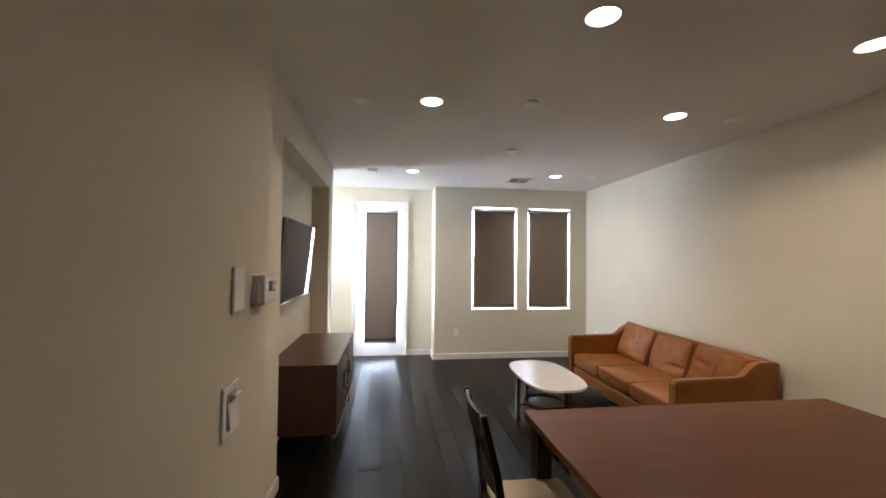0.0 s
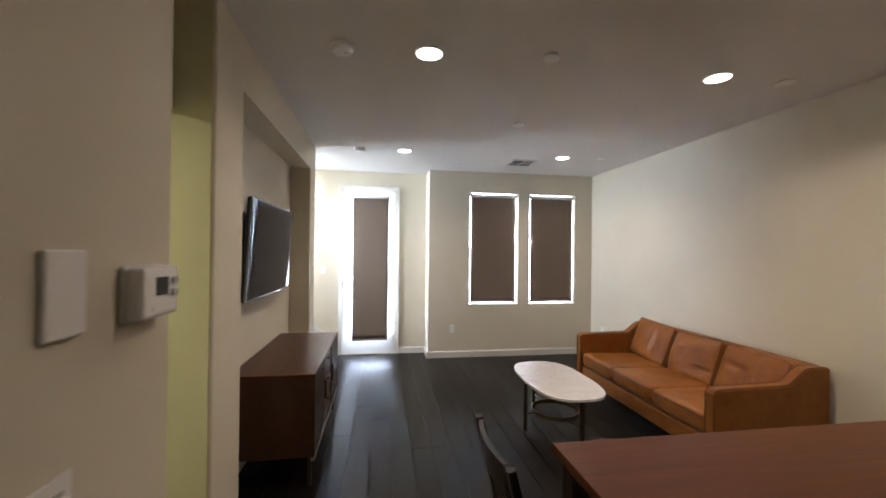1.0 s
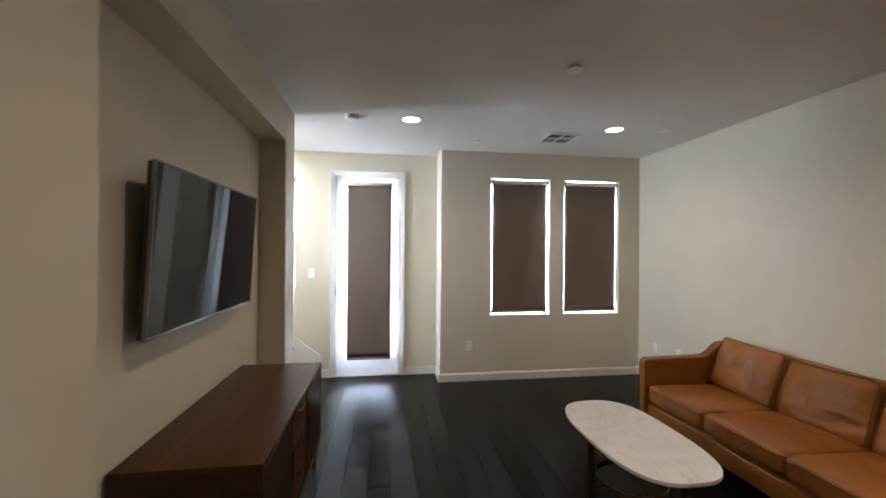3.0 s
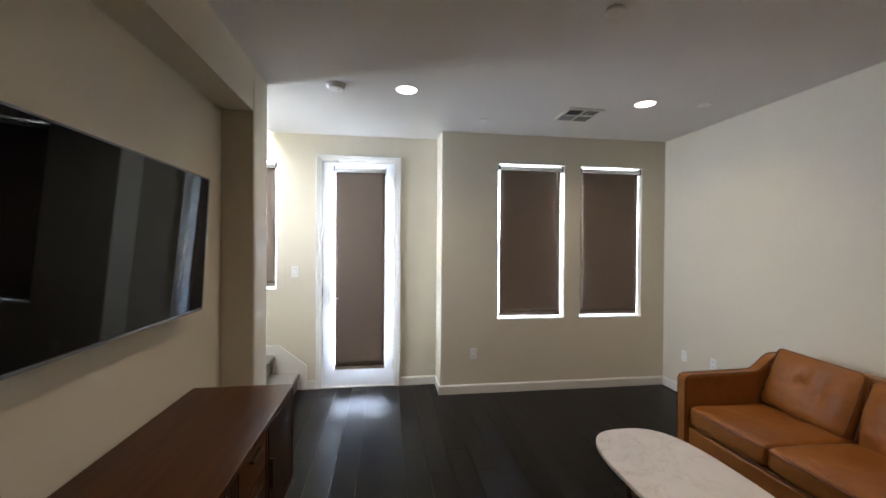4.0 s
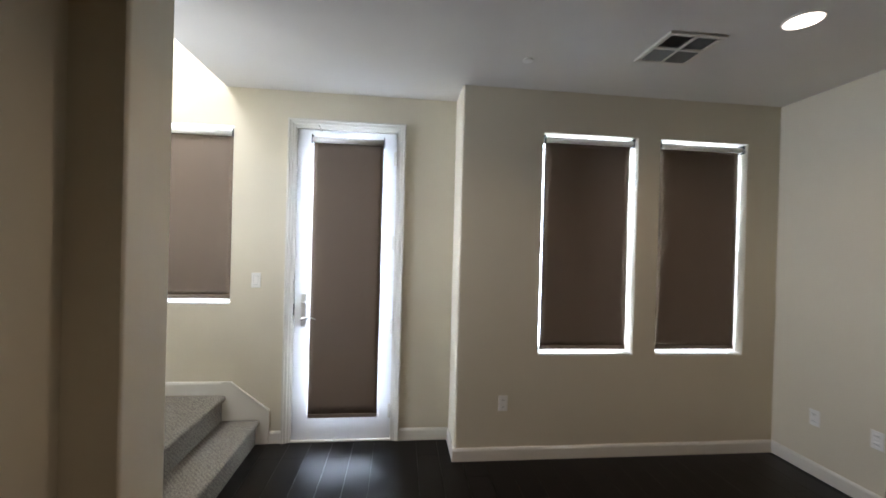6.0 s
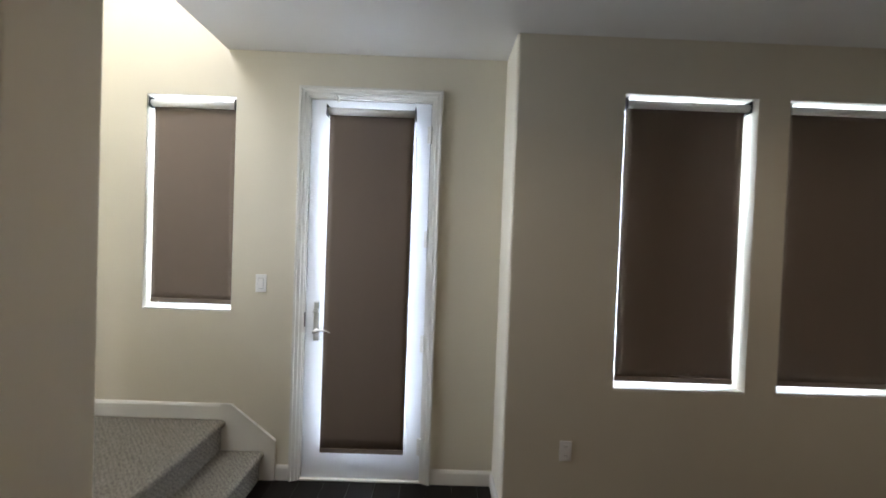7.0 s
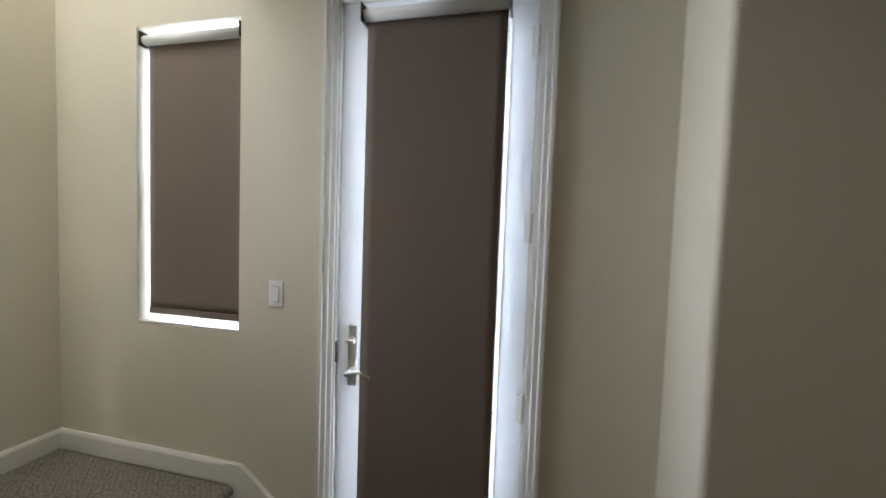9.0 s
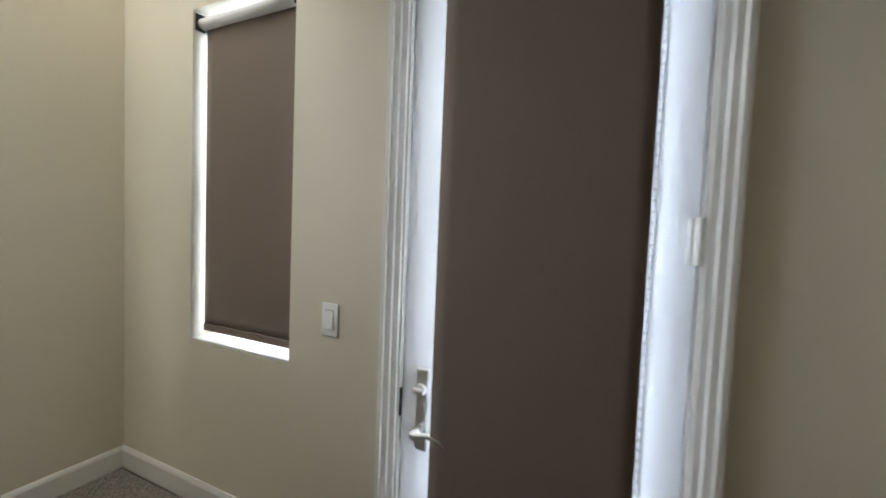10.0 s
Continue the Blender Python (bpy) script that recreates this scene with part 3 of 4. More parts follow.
# ---------------------------------------------------------------- stairs
def stair():
    s = thing("stair", "short carpeted stair with a white stringer", "stair", 0, 0, 0)
    def tread(x0, x1, z0, z1, nose):
        prof = [(x0, z0), (x1, z0), (x1, z1 - 0.055)]
        for k in range(7):
            a = radians(-90 + 180 * k / 6)
            prof.append((x1 + nose - 0.022 + 0.022 * math.cos(a), z1 - 0.024 + 0.024 * math.sin(a)))
        prof.append((x0, z1))
        return prism(prof, "y", YE + 0.002, YA - 0.02)
    part("step", tread(-0.90, -0.645, 0.0, 0.188, 0.028), CARPET, s, "carpeted lower step")
    part("landing", tread(XS + 0.002, -0.895, 0.0, 0.383, 0.028), CARPET, s, "carpeted landing")
    prof = [(-0.55, 0.0), (-0.55, 0.262), (-0.838, 0.484), (-0.905, 0.484), (-0.905, 0.0)]
    part("stringer", prism(prof, "y", YA - 0.019, YA - 0.001), TRIM, s, "white painted stringer board")
    prof = [(-0.545, 0.258), (-0.836, 0.488), (-0.905, 0.488), (-0.905, 0.478), (-0.84, 0.478), (-0.553, 0.25)]
    part("stringer_cap", prism(prof, "y", YA - 0.024, YA - 0.019), TRIM, s)
    return s


stair()


# ---------------------------------------------------------------- ceiling fittings
def downlight(x, y):
    t = thing("recessed_downlight", "lit round recessed downlight with white trim", "ceiling light", x, y, CEIL, group="recessed downlights")
    pts = [(0.082 * math.cos(2 * math.pi * k / 32), 0.082 * math.sin(2 * math.pi * k / 32), -0.003) for k in range(32)]
    part("trim_ring", tube(pts, 0.006, 6, True), PLASTIC, t, smooth=True)
    part("lens", cyl((0, 0, -0.006), 0.079, 0.005, "z", 32), LAMPGLOW, t, "glowing warm lens")
    return t


for cx, cy in CANS[:6]:
    downlight(cx, cy)


def detector(x, y):
    t = thing("smoke_detector", "white round smoke detector on the ceiling", "smoke detector", x, y, CEIL, group="smoke detectors")
    part("base", cyl((0, 0, -0.012), 0.072, 0.012, "z", 32), PLASTIC, t)
    part("cover", cyl((0, 0, -0.036), 0.056, 0.024, "z", 32, 0.066, 0.006), PLASTIC, t)
    part("test_button", cyl((0.02, 0, -0.038), 0.009, 0.003, "z", 16), PLASTIC_G, t, "small grey test button")


detector(-0.062, 3.035)
detector(-0.088, 5.355)


def cover_disc(x, y, r, drop, name, label):
    t = thing(name, label, "sprinkler cover", x, y, CEIL, group="ceiling cover discs")
    part("collar", cyl((0, 0, -drop), r * 0.82, drop, "z", 28), PLASTIC_G if drop > 0.01 else PLASTIC, t)
    part("disc", cyl((0, 0, -drop - 0.008), r, 0.008, "z", 28, bevel=0.002), PLASTIC, t)


cover_disc(1.175, 2.92, 0.05, 0.016, "sprinkler_cover", "white round sprinkler cover under the ceiling")
cover_disc(1.41, 4.165, 0.05, 0.016, "sprinkler_cover", "white round sprinkler cover under the ceiling")
cover_disc(2.90, 2.985, 0.062, 0.004, "cover_plate", "flat round cover plate painted like the ceiling")
cover_disc(2.895, 5.265, 0.055, 0.004, "cover_plate", "flat round cover plate painted like the ceiling")
cover_disc(1.19, 5.95, 0.032, 0.006, "cover_plate", "small round cover plate on the ceiling")


def vent():
    x0, x1, y0, y1 = 1.832, 2.165, 5.518, 5.852
    t = thing("ceiling_vent", "white four-way louvred air vent in the ceiling", "air vent", (x0 + x1) / 2, (y0 + y1) / 2, CEIL)
    a, b = (x1 - x0) / 2, (y1 - y0) / 2
    # no duct is built: a dark sheet gives the shade between the louvres
    part("backing", box(-a + 0.02, a - 0.02, -b + 0.02, b - 0.02, -0.003, -0.001), VENTG, t, "dark sheet for the duct's shade behind the louvres")
    bm = box(-a, a, -b, -b + 0.026, -0.014, 0, 0.003)
    box(-a, a, b - 0.026, b, -0.014, 0, 0.003, bm=bm)
    box(-a, -a + 0.026, -b + 0.026, b - 0.026, -0.014, 0, 0.003, bm=bm)
    box(a - 0.026, a, -b + 0.026, b - 0.026, -0.014, 0, 0.003, bm=bm)
    box(-0.009, 0.009, -b + 0.026, b - 0.026, -0.013, 0, 0.002, bm=bm)
    box(-a + 0.026, a - 0.026, -0.009, 0.009, -0.0125, 0, 0.002, bm=bm)
    part("frame", bm, TRIM, t)
    for qx, qy, along, tilt in ((-1, -1, "x", 40), (1, -1, "y", -40), (1, 1, "x", -40), (-1, 1, "y", 40)):
        cx, cy = qx * (a - 0.026 + 0.009) / 2, qy * (b - 0.026 + 0.009) / 2
        lx, ly = a - 0.037, b - 0.037
        for k in range(7):
            f = (k + 0.5) / 7 - 0.5
            s = box(-(lx if along == "x" else ly) / 2, (lx if along == "x" else ly) / 2, -0.009, 0.009, -0.0006, 0.0006)
            m = Matrix.Rotation(radians(tilt), 4, "X")
            if along == "y":
                m = Matrix.Rotation(radians(90), 4, "Z") @ m
                off = Matrix.Translation((cx + f * lx, cy, -0.008))
            else:
                off = Matrix.Translation((cx, cy + f * ly, -0.008))
            bmesh.ops.transform(s, matrix=off @ m, verts=s.verts[:])
            # white slats; three quarters turned from the light have their shade coloured in
            part("slat", s, TRIM if (qx, qy) == (1, -1) else SLAT_SHADED, t)


vent()


# ---------------------------------------------------------------- wall plates
def plate_things():
    def face(t, w, h, depth=0.006):
        part("plate", box(-w / 2, w / 2, -depth, 0, -h / 2, h / 2, 0.003), PLASTIC, t)
    def rocker(x, y, z, rz, n=1, label="white rocker light switch on the wall"):
        t = thing("light_switch", label, "light switch", x, y, z, rz, group="light switches")
        w = 0.07 + 0.046 * (n - 1)
        face(t, w, 0.115)
        for i in range(n):
            ox = (i - (n - 1) / 2) * 0.046
            part("rocker_frame", box(ox - 0.018, ox + 0.018, -0.0078, -0.006, -0.035, 0.035, 0.001), PLASTIC_G, t)
            part("rocker", prism([(-0.0078, -0.032), (-0.0128, -0.032), (-0.0085, 0.032), (-0.0078, 0.032)], "x", ox - 0.0155, ox + 0.0155), PLASTIC, t)
        return t
    def outlet(x, y, z, rz, label):
        t = thing("wall_outlet", label, "outlet", x, y, z, rz, group="wall outlets")
        face(t, 0.07, 0.115)
        for oz in (-0.026, 0.026):
            part("socket", box(-0.017, 0.017, -0.009, -0.006, oz - 0.015, oz + 0.015, 0.003), PLASTIC, t)
            bm = box(-0.008, -0.0055, -0.0098, -0.009, oz - 0.005, oz + 0.006)
            box(0.0055, 0.008, -0.0098, -0.009, oz - 0.005, oz + 0.006, bm=bm)
            part("slot", bm, BLACKP, t)
        return t
    rocker(-0.675, YA, 1.268, 0)
    outlet(1.214, YB, 0.42, 0, "white double wall outlet below the windows")
    outlet(XR, 6.075, 0.41, 90 + 180, "white wall outlet beside the window corner")
    outlet(XR, 5.70, 0.43, 90 + 180, "white wall outlet behind the sofa end")
    # thermostat wall faces +x
    t = thing("blank_wall_plate", "white blank cover plate beside the thermostat", "wall plate", XT, 1.278, 1.50, 90)
    part("plate", box(-0.037, 0.037, -0.009, 0, -0.06, 0.06, 0.004), PLASTIC, t)
    t = thing("light_switch", "white slide dimmer switch on the cream wall", "light switch", XT, 1.245, 1.195, 90, group="light switches")
    part("plate", box(-0.05, 0.05, -0.007, 0, -0.066, 0.066, 0.003), PLASTIC, t)
    part("rocker_frame", box(-0.032, 0.032, -0.0088, -0.007, -0.046, 0.046, 0.001), PLASTIC_G, t)
    part("rocker", prism([(-0.0088, -0.043), (-0.0165, -0.043), (-0.0105, 0.022), (-0.0088, 0.022)], "x", -0.029, 0.029), PLASTIC, t)
    part("slider", box(-0.012, 0.03, -0.022, -0.0088, 0.028, 0.04, 0.002), PLASTIC, t, "small dimmer slide")
    t = thing("thermostat", "white digital thermostat with a small grey display", "thermostat", XT, 1.455, 1.486, 90)
    part("back_plate", box(-0.061, 0.061, -0.01, 0, -0.048, 0.048, 0.006), PLASTIC, t)
    part("body", box(-0.058, 0.058, -0.036, -0.01, -0.045, 0.045, 0.007), PLASTIC, t)
    part("display", box(-0.02, 0.018, -0.0375, -0.036, -0.006, 0.026, 0.0005), LCD, t, "dark grey display")
    for oz in (-0.004, 0.018):
        part("button", box(0.03, 0.048, -0.0405, -0.036, oz - 0.006, oz + 0.006, 0.002), PLASTIC_G, t, "grey button")
    part("button_row", box(-0.03, 0.03, -0.0375, -0.036, -0.034, -0.024, 0.001), PLASTIC, t)


plate_things()


# ---------------------------------------------------------------- television
def television():
    t = thing("television", "large flat black television on a wall bracket", "television", XN, 4.047, 1.558)
    tilt = Matrix.Translation((0.115, 0, 0)) @ Matrix.Rotation(radians(3), 4, "Y")
    def add(name, bm, m, label="", smooth=False):
        bmesh.ops.transform(bm, matrix=tilt, verts=bm.verts[:])
        part(name, bm, m, t, label, smooth)
    w, h = 0.598, 0.357
    add("housing", box(-0.035, -0.006, -w + 0.004, w - 0.004, -h + 0.004, h - 0.004, 0.006), BLACKP)
    add("screen", box(-0.004, 0.0, -w + 0.008, w - 0.008, -h + 0.014, h - 0.008), SCREEN, "glossy black screen")
    bm = box(-0.014, 0.002, -w, -w + 0.007, -h, h, 0.0015)
    box(-0.02, 0.002, w - 0.007, w, -h, h, 0.0015, bm=bm)
    box(-0.02, 0.002, -w + 0.007, w - 0.007, -h, -h + 0.013, 0.0015, bm=bm)
    box(-0.02, 0.002, -w + 0.007, w - 0.007, h - 0.007, h, 0.0015, bm=bm)
    add("bezel", bm, SILVER, "thin silver bezel")
    add("rear_housing", box(-0.075, -0.035, -w + 0.12, w - 0.12, -h + 0.02, h - 0.1, 0.012), BLACKP)
    part("wall_bracket", box(0.0, 0.045, -0.25, 0.25, -0.16, 0.16, 0.004), BLACKP, t, "black wall bracket")


television()


# ---------------------------------------------------------------- media cabinet
def media_cabinet():
    x0, x1, y0, y1, zt, zb = XN + 0.016, -0.242, 3.365, 4.727, 0.747, 0.205
    c = thing("media_cabinet", "long low walnut media cabinet on metal legs", "cabinet", 0, 0, 0)
    part("top_panel", box(x0, x1, y0, y1, zt - 0.022, zt, 0.002), WALNUT, c)
    part("side_panel", box(x0, x1, y0, y0 + 0.022, zb, zt - 0.022, 0.001), WALNUT_SHADED, c)
    part("side_panel", box(x0, x1, y1 - 0.022, y1, zb, zt - 0.022, 0.001), WALNUT_SHADED, c)
    part("bottom_panel", box(x0, x1, y0 + 0.022, y1 - 0.022, zb, zb + 0.022, 0.001), WALNUT_SHADED, c)
    part("back_panel", box(x0, x0 + 0.01, y0 + 0.022, y1 - 0.022, zb + 0.022, zt - 0.022), WALNUT_SHADED, c)
    L = (y1 - y0 - 0.044)
    dw = L * 0.36
    for k, (ya, yb) in enumerate(((y0 + 0.024, y0 + 0.022 + dw), (y1 - 0.022 - dw, y1 - 0.024))):
        d = part("door", box(x1 - 0.024, x1 - 0.006, ya, yb, zb + 0.026, zt - 0.026, 0.0015), WALNUT_SHADED, c)
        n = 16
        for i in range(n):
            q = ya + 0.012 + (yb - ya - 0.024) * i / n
            part("slat", box(x1 - 0.006, x1 - 0.001, q, q + (yb - ya - 0.024) / n - 0.006, zb + 0.034, zt - 0.034, 0.0012), WALNUT_SHADED, d)
        hy = yb - 0.03 if k == 0 else ya + 0.03
        part("handle", box(x1 - 0.002, x1 + 0.014, hy - 0.008, hy + 0.008, 0.42, 0.56, 0.003), BRONZE, d, "dark metal pull")
    ya, yb = y0 + 0.026 + dw, y1 - 0.026 - dw
    part("partition", box(x0 + 0.01, x1 - 0.004, ya, ya + 0.016, zb + 0.022, zt - 0.022), WALNUT_SHADED, c)
    part("partition", box(x0 + 0.01, x1 - 0.004, yb - 0.016, yb, zb + 0.022, zt - 0.022), WALNUT_SHADED, c)
    for k in range(3):
        za = zb + 0.026 + k * 0.163
        dr = part("drawer", box(x1 - 0.03, x1 - 0.006, ya + 0.018, yb - 0.018, za, za + 0.157, 0.002), WALNUT, c)
        part("handle", box(x1 - 0.008, x1 + 0.012, (ya + yb) / 2 - 0.06, (ya + yb) / 2 + 0.06, za + 0.125, za + 0.137, 0.003), BRONZE, dr, "dark metal pull")
    # metal underframe
    for yy in (y0 + 0.03, y1 - 0.055):
        for xx in (x0 + 0.03, x1 - 0.05):
            part("leg", box(xx, xx + 0.025, yy, yy + 0.025, 0.0, zb - 0.025, 0.002), BRONZE, c)
    part("rail", box(x0 + 0.03, x0 + 0.055, y0 + 0.03, y1 - 0.03, zb - 0.025, zb, 0.002), BRONZE, c)
    part("rail", box(x1 - 0.026, x1 - 0.001, y0 + 0.004, y1 - 0.004, zb - 0.028, zb, 0.002), CHAMPAGNE, c, "pale metal rail under the front")
    return c


media_cabinet()


# ---------------------------------------------------------------- sofa
def sofa():
    s = thing("sofa", "three-seat tan leather sofa with piped cushions", "sofa", 0, 0, 0)
    xf, xb, ya, yb = 2.425, 3.37, 3.045, 4.955
    t = 0.085
    # arm outline seen from the side: low in front, sweeping up to the back
    def arm_profile():
        p = [(xf, 0.13), (xf, 0.60), (xf + 0.012, 0.625), (xf + 0.04, 0.636), (xf + 0.57, 0.642)]
        for k in range(1, 8):
            f = k / 8
            p.append((xf + 0.57 + 0.20 * f, 0.642 + 0.114 * (3 * f * f - 2 * f ** 3)))
        p += [(xf + 0.78, 0.757), (xb - 0.03, 0.757), (xb, 0.737), (xb, 0.13)]
        return p
    for y0 in (ya, yb - t):
        a = part("arm", prism(arm_profile(), "y", y0, y0 + t, 0.014), LEATHER, s)
        for yy in (y0 + 0.006, y0 + t - 0.006):
            pts = [(x, yy, z) for x, z in arm_profile()]
            part("piping", tube(pts[:-1], 0.0038, 6), PIPING, a, "dark leather piping", True)
    part("seat_base", box(xf + 0.025, xb - 0.02, ya + t, yb - t, 0.13, 0.272, 0.012), LEATHER, s)
    back = prism([(xb - 0.16, 0.26), (xb - 0.10, 0.742), (xb - 0.085, 0.758), (xb - 0.03, 0.76), (xb, 0.745), (xb, 0.26)], "y", ya + t, yb - t, 0.01)
    part("backrest", back, LEATHER, s)
    w = (yb - ya - 2 * t) / 3
    for k in range(3):
        yc = ya + t + w * (k + 0.5)
        bm = cushion(0.66, w - 0.006, 0.165, 0.22, k, 0.006, dents=((0.1, 0.15, 0.012, 0.5, 0.4),))
        bmesh.ops.transform(bm, matrix=Matrix.Translation((xf + 0.012 + 0.33, yc, 0.352)) @ Matrix.Rotation(radians(1.5), 4, "Y"), verts=bm.verts[:])
        c = part("seat_cushion", bm, LEATHER, s, smooth=True)
        for z in (0.405, 0.296):
            pts = [(xf + 0.012 + 0.33 + x, yc + y, z) for x, y, _ in soft_loop(0.655, w - 0.010, 0, 0.04)]
            part("piping", tube(pts, 0.0036, 6, True), PIPING, c, "dark leather piping", True)
        # back cushions lean on the back; each has its own creases
        dents = (((0.1, -0.2, 0.036, 0.9, 0.05), (0.2, 0.45, 0.034, 0.13, 0.3), (-0.3, 0.1, 0.02, 0.5, 0.08)), ((-0.45, -0.55, 0.04, 0.09, 0.4), (-0.65, -0.3, 0.032, 0.08, 0.35), (0.1, 0.3, 0.02, 0.4, 0.08)), ((0.12, 0.12, 0.05, 0.16, 0.09), (-0.1, -0.35, 0.03, 0.5, 0.07), (0.4, 0.05, 0.02, 0.3, 0.06)))[k]
        bm = cushion(0.42, w - 0.03, 0.16, 0.42, k + 5, 0.010, dents=dents)
        m = Matrix.Translation((xb - 0.245, yc, (0.572, 0.578, 0.606)[k])) @ Matrix.Rotation(radians((2, -2, 3)[k]), 4, "X") @ Matrix.Rotation(radians(-70), 4, "Y")
        bmesh.ops.transform(bm, matrix=m, verts=bm.verts[:])
        c = part("back_cushion", bm, LEATHER, s, "plump creased leather back cushion", smooth=True)
        for zz in (0.042, -0.042):
            pts = [m @ Vector((x, y, zz)) for x, y, _ in soft_loop(0.408, w - 0.042, 0, 0.035)]
            part("piping", tube(pts, 0.0036, 6, True), PIPING, c, "dark leather piping", True)
    for xx in (xf + 0.06, xb - 0.10):
        for yy in (ya + 0.05, yb - 0.09):
            part("leg", cyl((xx + 0.02, yy + 0.02, 0.0), 0.016, 0.14, "z", 14, 0.024), DARKW, s, "short dark wooden leg")
    return s


sofa()


# ---------------------------------------------------------------- coffee table
def coffee_table():
    cx, cy = 1.745, 4.05
    L, Wd, zt = 1.07, 0.60, 0.43
    t = thing("coffee_table", "oval white marble coffee table with a ring base", "coffee table", cx, cy, 0)
    def outline(f):
        pts = []
        for k in range(72):
            a = 2 * math.pi * k / 72
            ca, sa = math.cos(a), math.sin(a)
            n = 2.9
            pts.append((f * Wd / 2 * math.copysign(abs(ca) ** (2 / n), ca), f * L / 2 * math.copysign(abs(sa) ** (2 / n), sa)))
        return pts
    bm = prism(outline(1), "z", zt - 0.022, zt, 0.004)
    part("tabletop", bm, MARBLE, t, "white veined marble top")
    legs = [(-0.305, -0.045), (0.305, 0.045), (0.05, -0.40), (-0.05, 0.40)]
    for lx, ly in legs:
        lx, ly = lx * 0.97, ly * 0.97
        leg = part("leg", cyl((lx, ly, 0.006), 0.0165, zt - 0.028, "z", 16), BRONZE, t)
        part("foot", cyl((lx, ly, 0.0), 0.022, 0.006, "z", 16), BLACKP, leg)
        d = math.hypot(lx, ly)
        part("stretcher", tube([(lx, ly, 0.14), (lx * 0.205 / d, ly * 0.205 / d, 0.14)], 0.008, 8), BRONZE, t, smooth=True)
        part("top_brace", tube([(lx, ly, zt - 0.033), (lx * 0.1, ly * 0.1, zt - 0.033)], 0.009, 8), BRASS, t, smooth=True)
    # flat metal hoop
    own = bmesh.new()
    rings = [[own.verts.new((rr * math.cos(2 * math.pi * k / 56), rr * math.sin(2 * math.pi * k / 56), zz)) for k in range(56)] for rr, zz in ((0.205, 0.122), (0.211, 0.122), (0.211, 0.158), (0.205, 0.158))]
    for i in range(4):
        for k in range(56):
            own.faces.new((rings[i][k], rings[i][(k + 1) % 56], rings[(i + 1) % 4][(k + 1) % 56], rings[(i + 1) % 4][k]))
    bmesh.ops.recalc_face_normals(own, faces=own.faces[:])
    part("ring", own, BRASS, t, "flat aged brass hoop")
    return t


coffee_table()


# ---------------------------------------------------------------- dining table and chairs
def dining_table():
    x0, x1, y0, y1, zt = 0.875, 2.725, 1.22, 2.205, 0.785
    t = thing("dining_table", "large brown wooden dining table with square legs", "dining table", 0, 0, 0)
    part("tabletop", box(x0, x1, y0, y1, zt - 0.038, zt, 0.004), TABLEW, t)
    for yy in (y0 + 0.05, y1 - 0.075):
        part("apron", box(x0 + 0.09, x1 - 0.09, yy, yy + 0.025, zt - 0.13, zt - 0.038, 0.002), DARKW, t)
    for xx in (x0 + 0.06, x1 - 0.085):
        part("apron", box(xx, xx + 0.025, y0 + 0.09, y1 - 0.09, zt - 0.13, zt - 0.038, 0.002), DARKW, t)
    for xx in (x0 + 0.03, x1 - 0.11):
        for yy in (y0 + 0.03, y1 - 0.11):
            part("leg", box(xx, xx + 0.08, yy, yy + 0.08, 0, zt - 0.038, 0.004), DARKW, t)


dining_table()


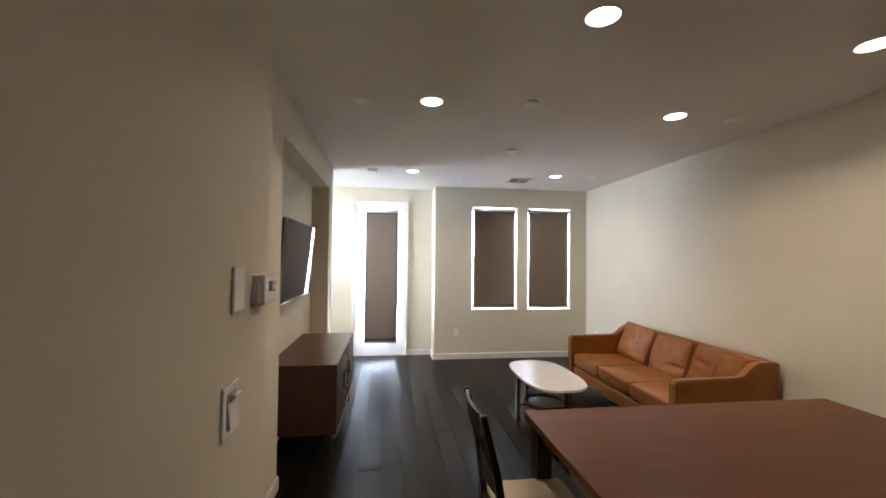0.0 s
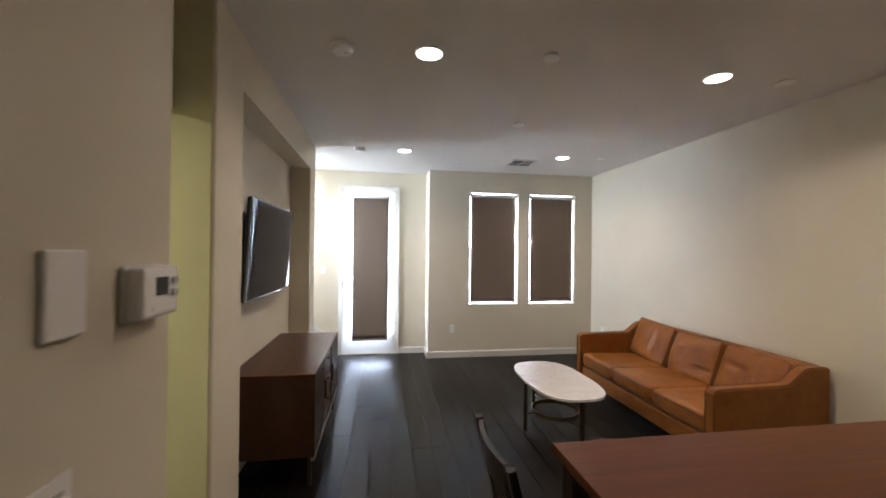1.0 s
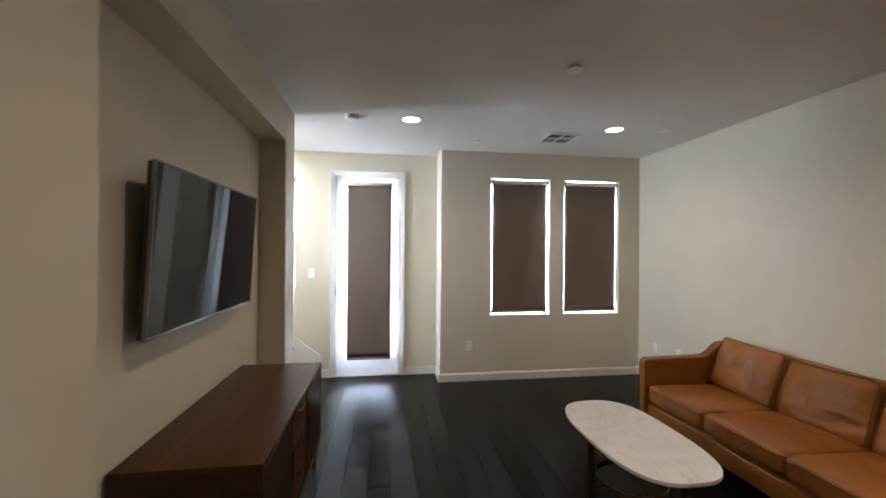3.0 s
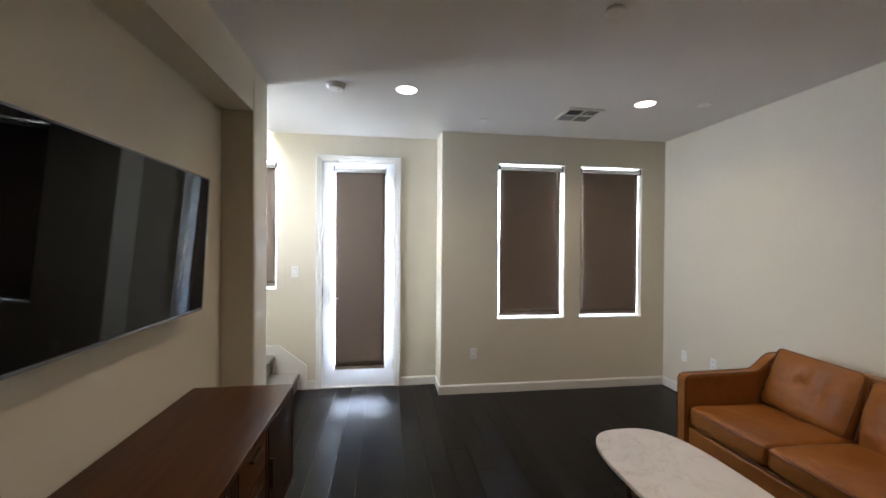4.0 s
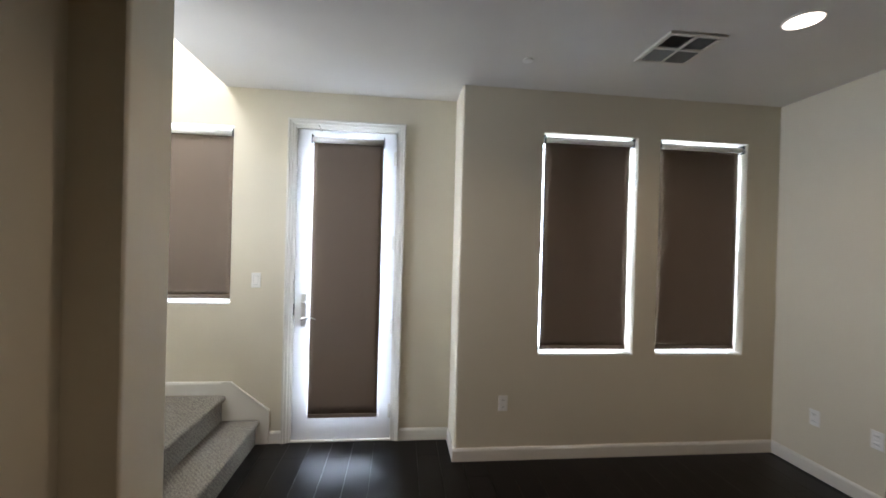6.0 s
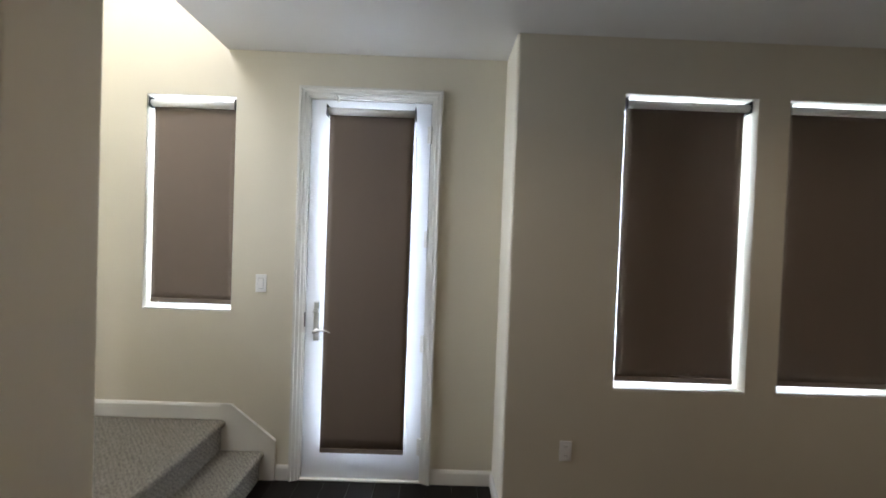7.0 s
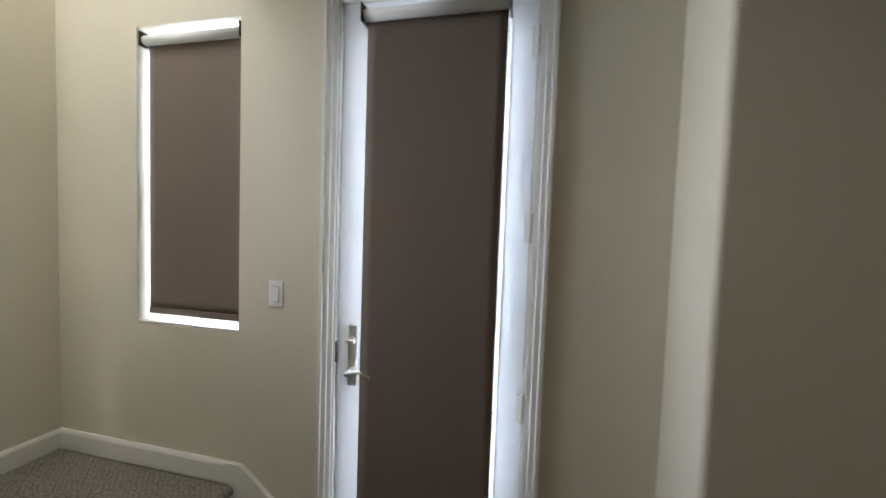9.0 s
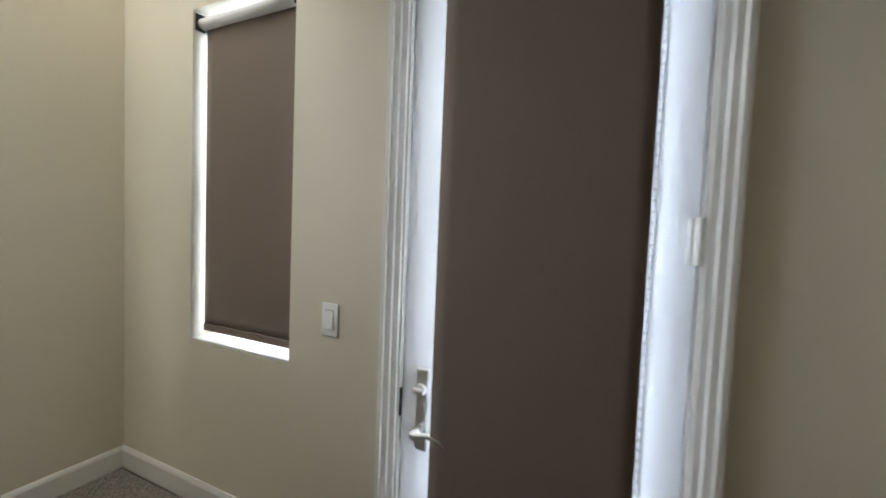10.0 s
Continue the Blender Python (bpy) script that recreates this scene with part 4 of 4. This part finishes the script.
def dining_chair(x, y, rz):
    """Faces +x from its own origin at the middle of the seat."""
    c = thing("dining_chair", "dark-stained wooden dining chair with a beige padded seat", "chair", x, y, 0, rz, group="chairs round the table")
    sw, sd, sh = 0.40, 0.41, 0.44
    part("seat_frame", box(-sd / 2, sd / 2, -sw / 2, sw / 2, sh - 0.05, sh, 0.006), DARKW, c)
    bm = cushion(sd - 0.02, sw - 0.02, 0.055, 0.4, 3, 0.002, 10, ((0, 0, 0.012, 0.12, 0.12), (-0.5, -0.5, 0.01, 0.1, 0.1), (-0.5, 0.5, 0.01, 0.1, 0.1), (0.5, 0.5, 0.01, 0.1, 0.1)))
    bmesh.ops.transform(bm, matrix=Matrix.Translation((0.005, 0, sh + 0.022)), verts=bm.verts[:])
    part("seat_pad", bm, SEATCLOTH, c, "beige padded seat", True)
    for s in (-1, 1):
        part("front_leg", box(sd / 2 - 0.04, sd / 2 - 0.004, s * (sw / 2 - 0.02) - 0.018, s * (sw / 2 - 0.02) + 0.018, 0, sh - 0.05, 0.004), DARKW, c)
        yy = s * (sw / 2 - 0.018)
        prof = [(-sd / 2 - 0.05, 0), (-sd / 2 - 0.012, 0), (-sd / 2 + 0.03, sh), (-sd / 2 - 0.01, 0.70), (-sd / 2 - 0.075, 0.955), (-sd / 2 - 0.1, 0.95), (-sd / 2 - 0.04, 0.70), (-sd / 2 - 0.008, sh)]
        part("back_post", prism(prof, "y", yy - 0.016, yy + 0.016, 0.003), DARKW, c)
    def rail(z0, z1, x):
        own = bmesh.new()
        n = 10
        a, b = [], []
        for k in range(n + 1):
            f = k / n
            yy = (f - 0.5) * (sw - 0.064)
            dx = -0.022 * (1 - (2 * f - 1) ** 2)
            sl = -0.03
            a.append([own.verts.new((x + dx, yy, z0)), own.verts.new((x + dx + sl * (z1 - z0) * 4, yy, z1)), own.verts.new((x + dx + sl * (z1 - z0) * 4 - 0.018, yy, z1)), own.verts.new((x + dx - 0.018, yy, z0))])
        for k in range(n):
            for j in range(4):
                own.faces.new((a[k][j], a[k][(j + 1) % 4], a[k + 1][(j + 1) % 4], a[k + 1][j]))
        own.faces.new(a[0])
        own.faces.new(a[-1][::-1])
        bmesh.ops.recalc_face_normals(own, faces=own.faces[:])
        return own
    part("top_rail", rail(0.85, 0.945, -sd / 2 - 0.062), DARKW, c)
    part("lower_rail", rail(0.60, 0.655, -sd / 2 + 0.004), DARKW, c)
    for k in range(5):
        yy = (k - 2) * 0.062
        part("slat", prism([(-sd / 2 + 0.0, 0.65), (-sd / 2 - 0.068, 0.86), (-sd / 2 - 0.082, 0.86), (-sd / 2 - 0.016, 0.65)], "y", yy - 0.011, yy + 0.011), DARKW, c)
    for s in (-1, 1):
        part("stretcher", box(-sd / 2 - 0.01, sd / 2 - 0.03, s * (sw / 2 - 0.02) - 0.009, s * (sw / 2 - 0.02) + 0.009, 0.17, 0.195, 0.003), DARKW, c)
    return c


chair = dining_chair(0.835, 1.93, 0)
copy_thing(chair, pose(1.44, 1.31, 0, 0, 0, 90))


# ---------------------------------------------------------------- plank floor
floor = structure("floor", box(XS - 0.12, XR + 0.14, YBACK - 0.12, YA + 0.2, -0.12, -0.007), GROOVE, "dark wooden plank floor with a satin finish", "floor")
structure("floor_side_room", box(-3.1, XL - 0.25, YT - 0.2, 3.42, -0.006, -0.0005), mat("side_room_floor", (0.02, 0.015, 0.012), 0.35), "dark floor of the side room", "floor")
PW = 0.163
plank_meshes = {}
rng = random.Random(4)


def plank(length):
    if length not in plank_meshes:
        bm = box(-PW / 2 + 0.0009, PW / 2 - 0.0009, 0.0007, length - 0.0007, -0.007, 0.0)
        me = bpy.data.meshes.new("plank")
        bm.to_mesh(me)
        bm.free()
        me.materials.append(FLOORW)
        plank_meshes[length] = me
    return plank_meshes[length]


x = -0.06 - 4 * PW + PW / 2
while x < XR:
    y = YBACK
    first = rng.choice((0.5, 0.8, 1.1, 1.4))
    while y < YA + 0.03:
        ln = round(min(first if y == YBACK else rng.choice((1.2, 1.5, 1.8)), YA + 0.03 - y), 2)
        if ln < 0.05:
            break
        ob = new("plank", plank(ln))
        ob.parent = floor
        ob.location = (x, y, 0)
        y += ln
    x += PW
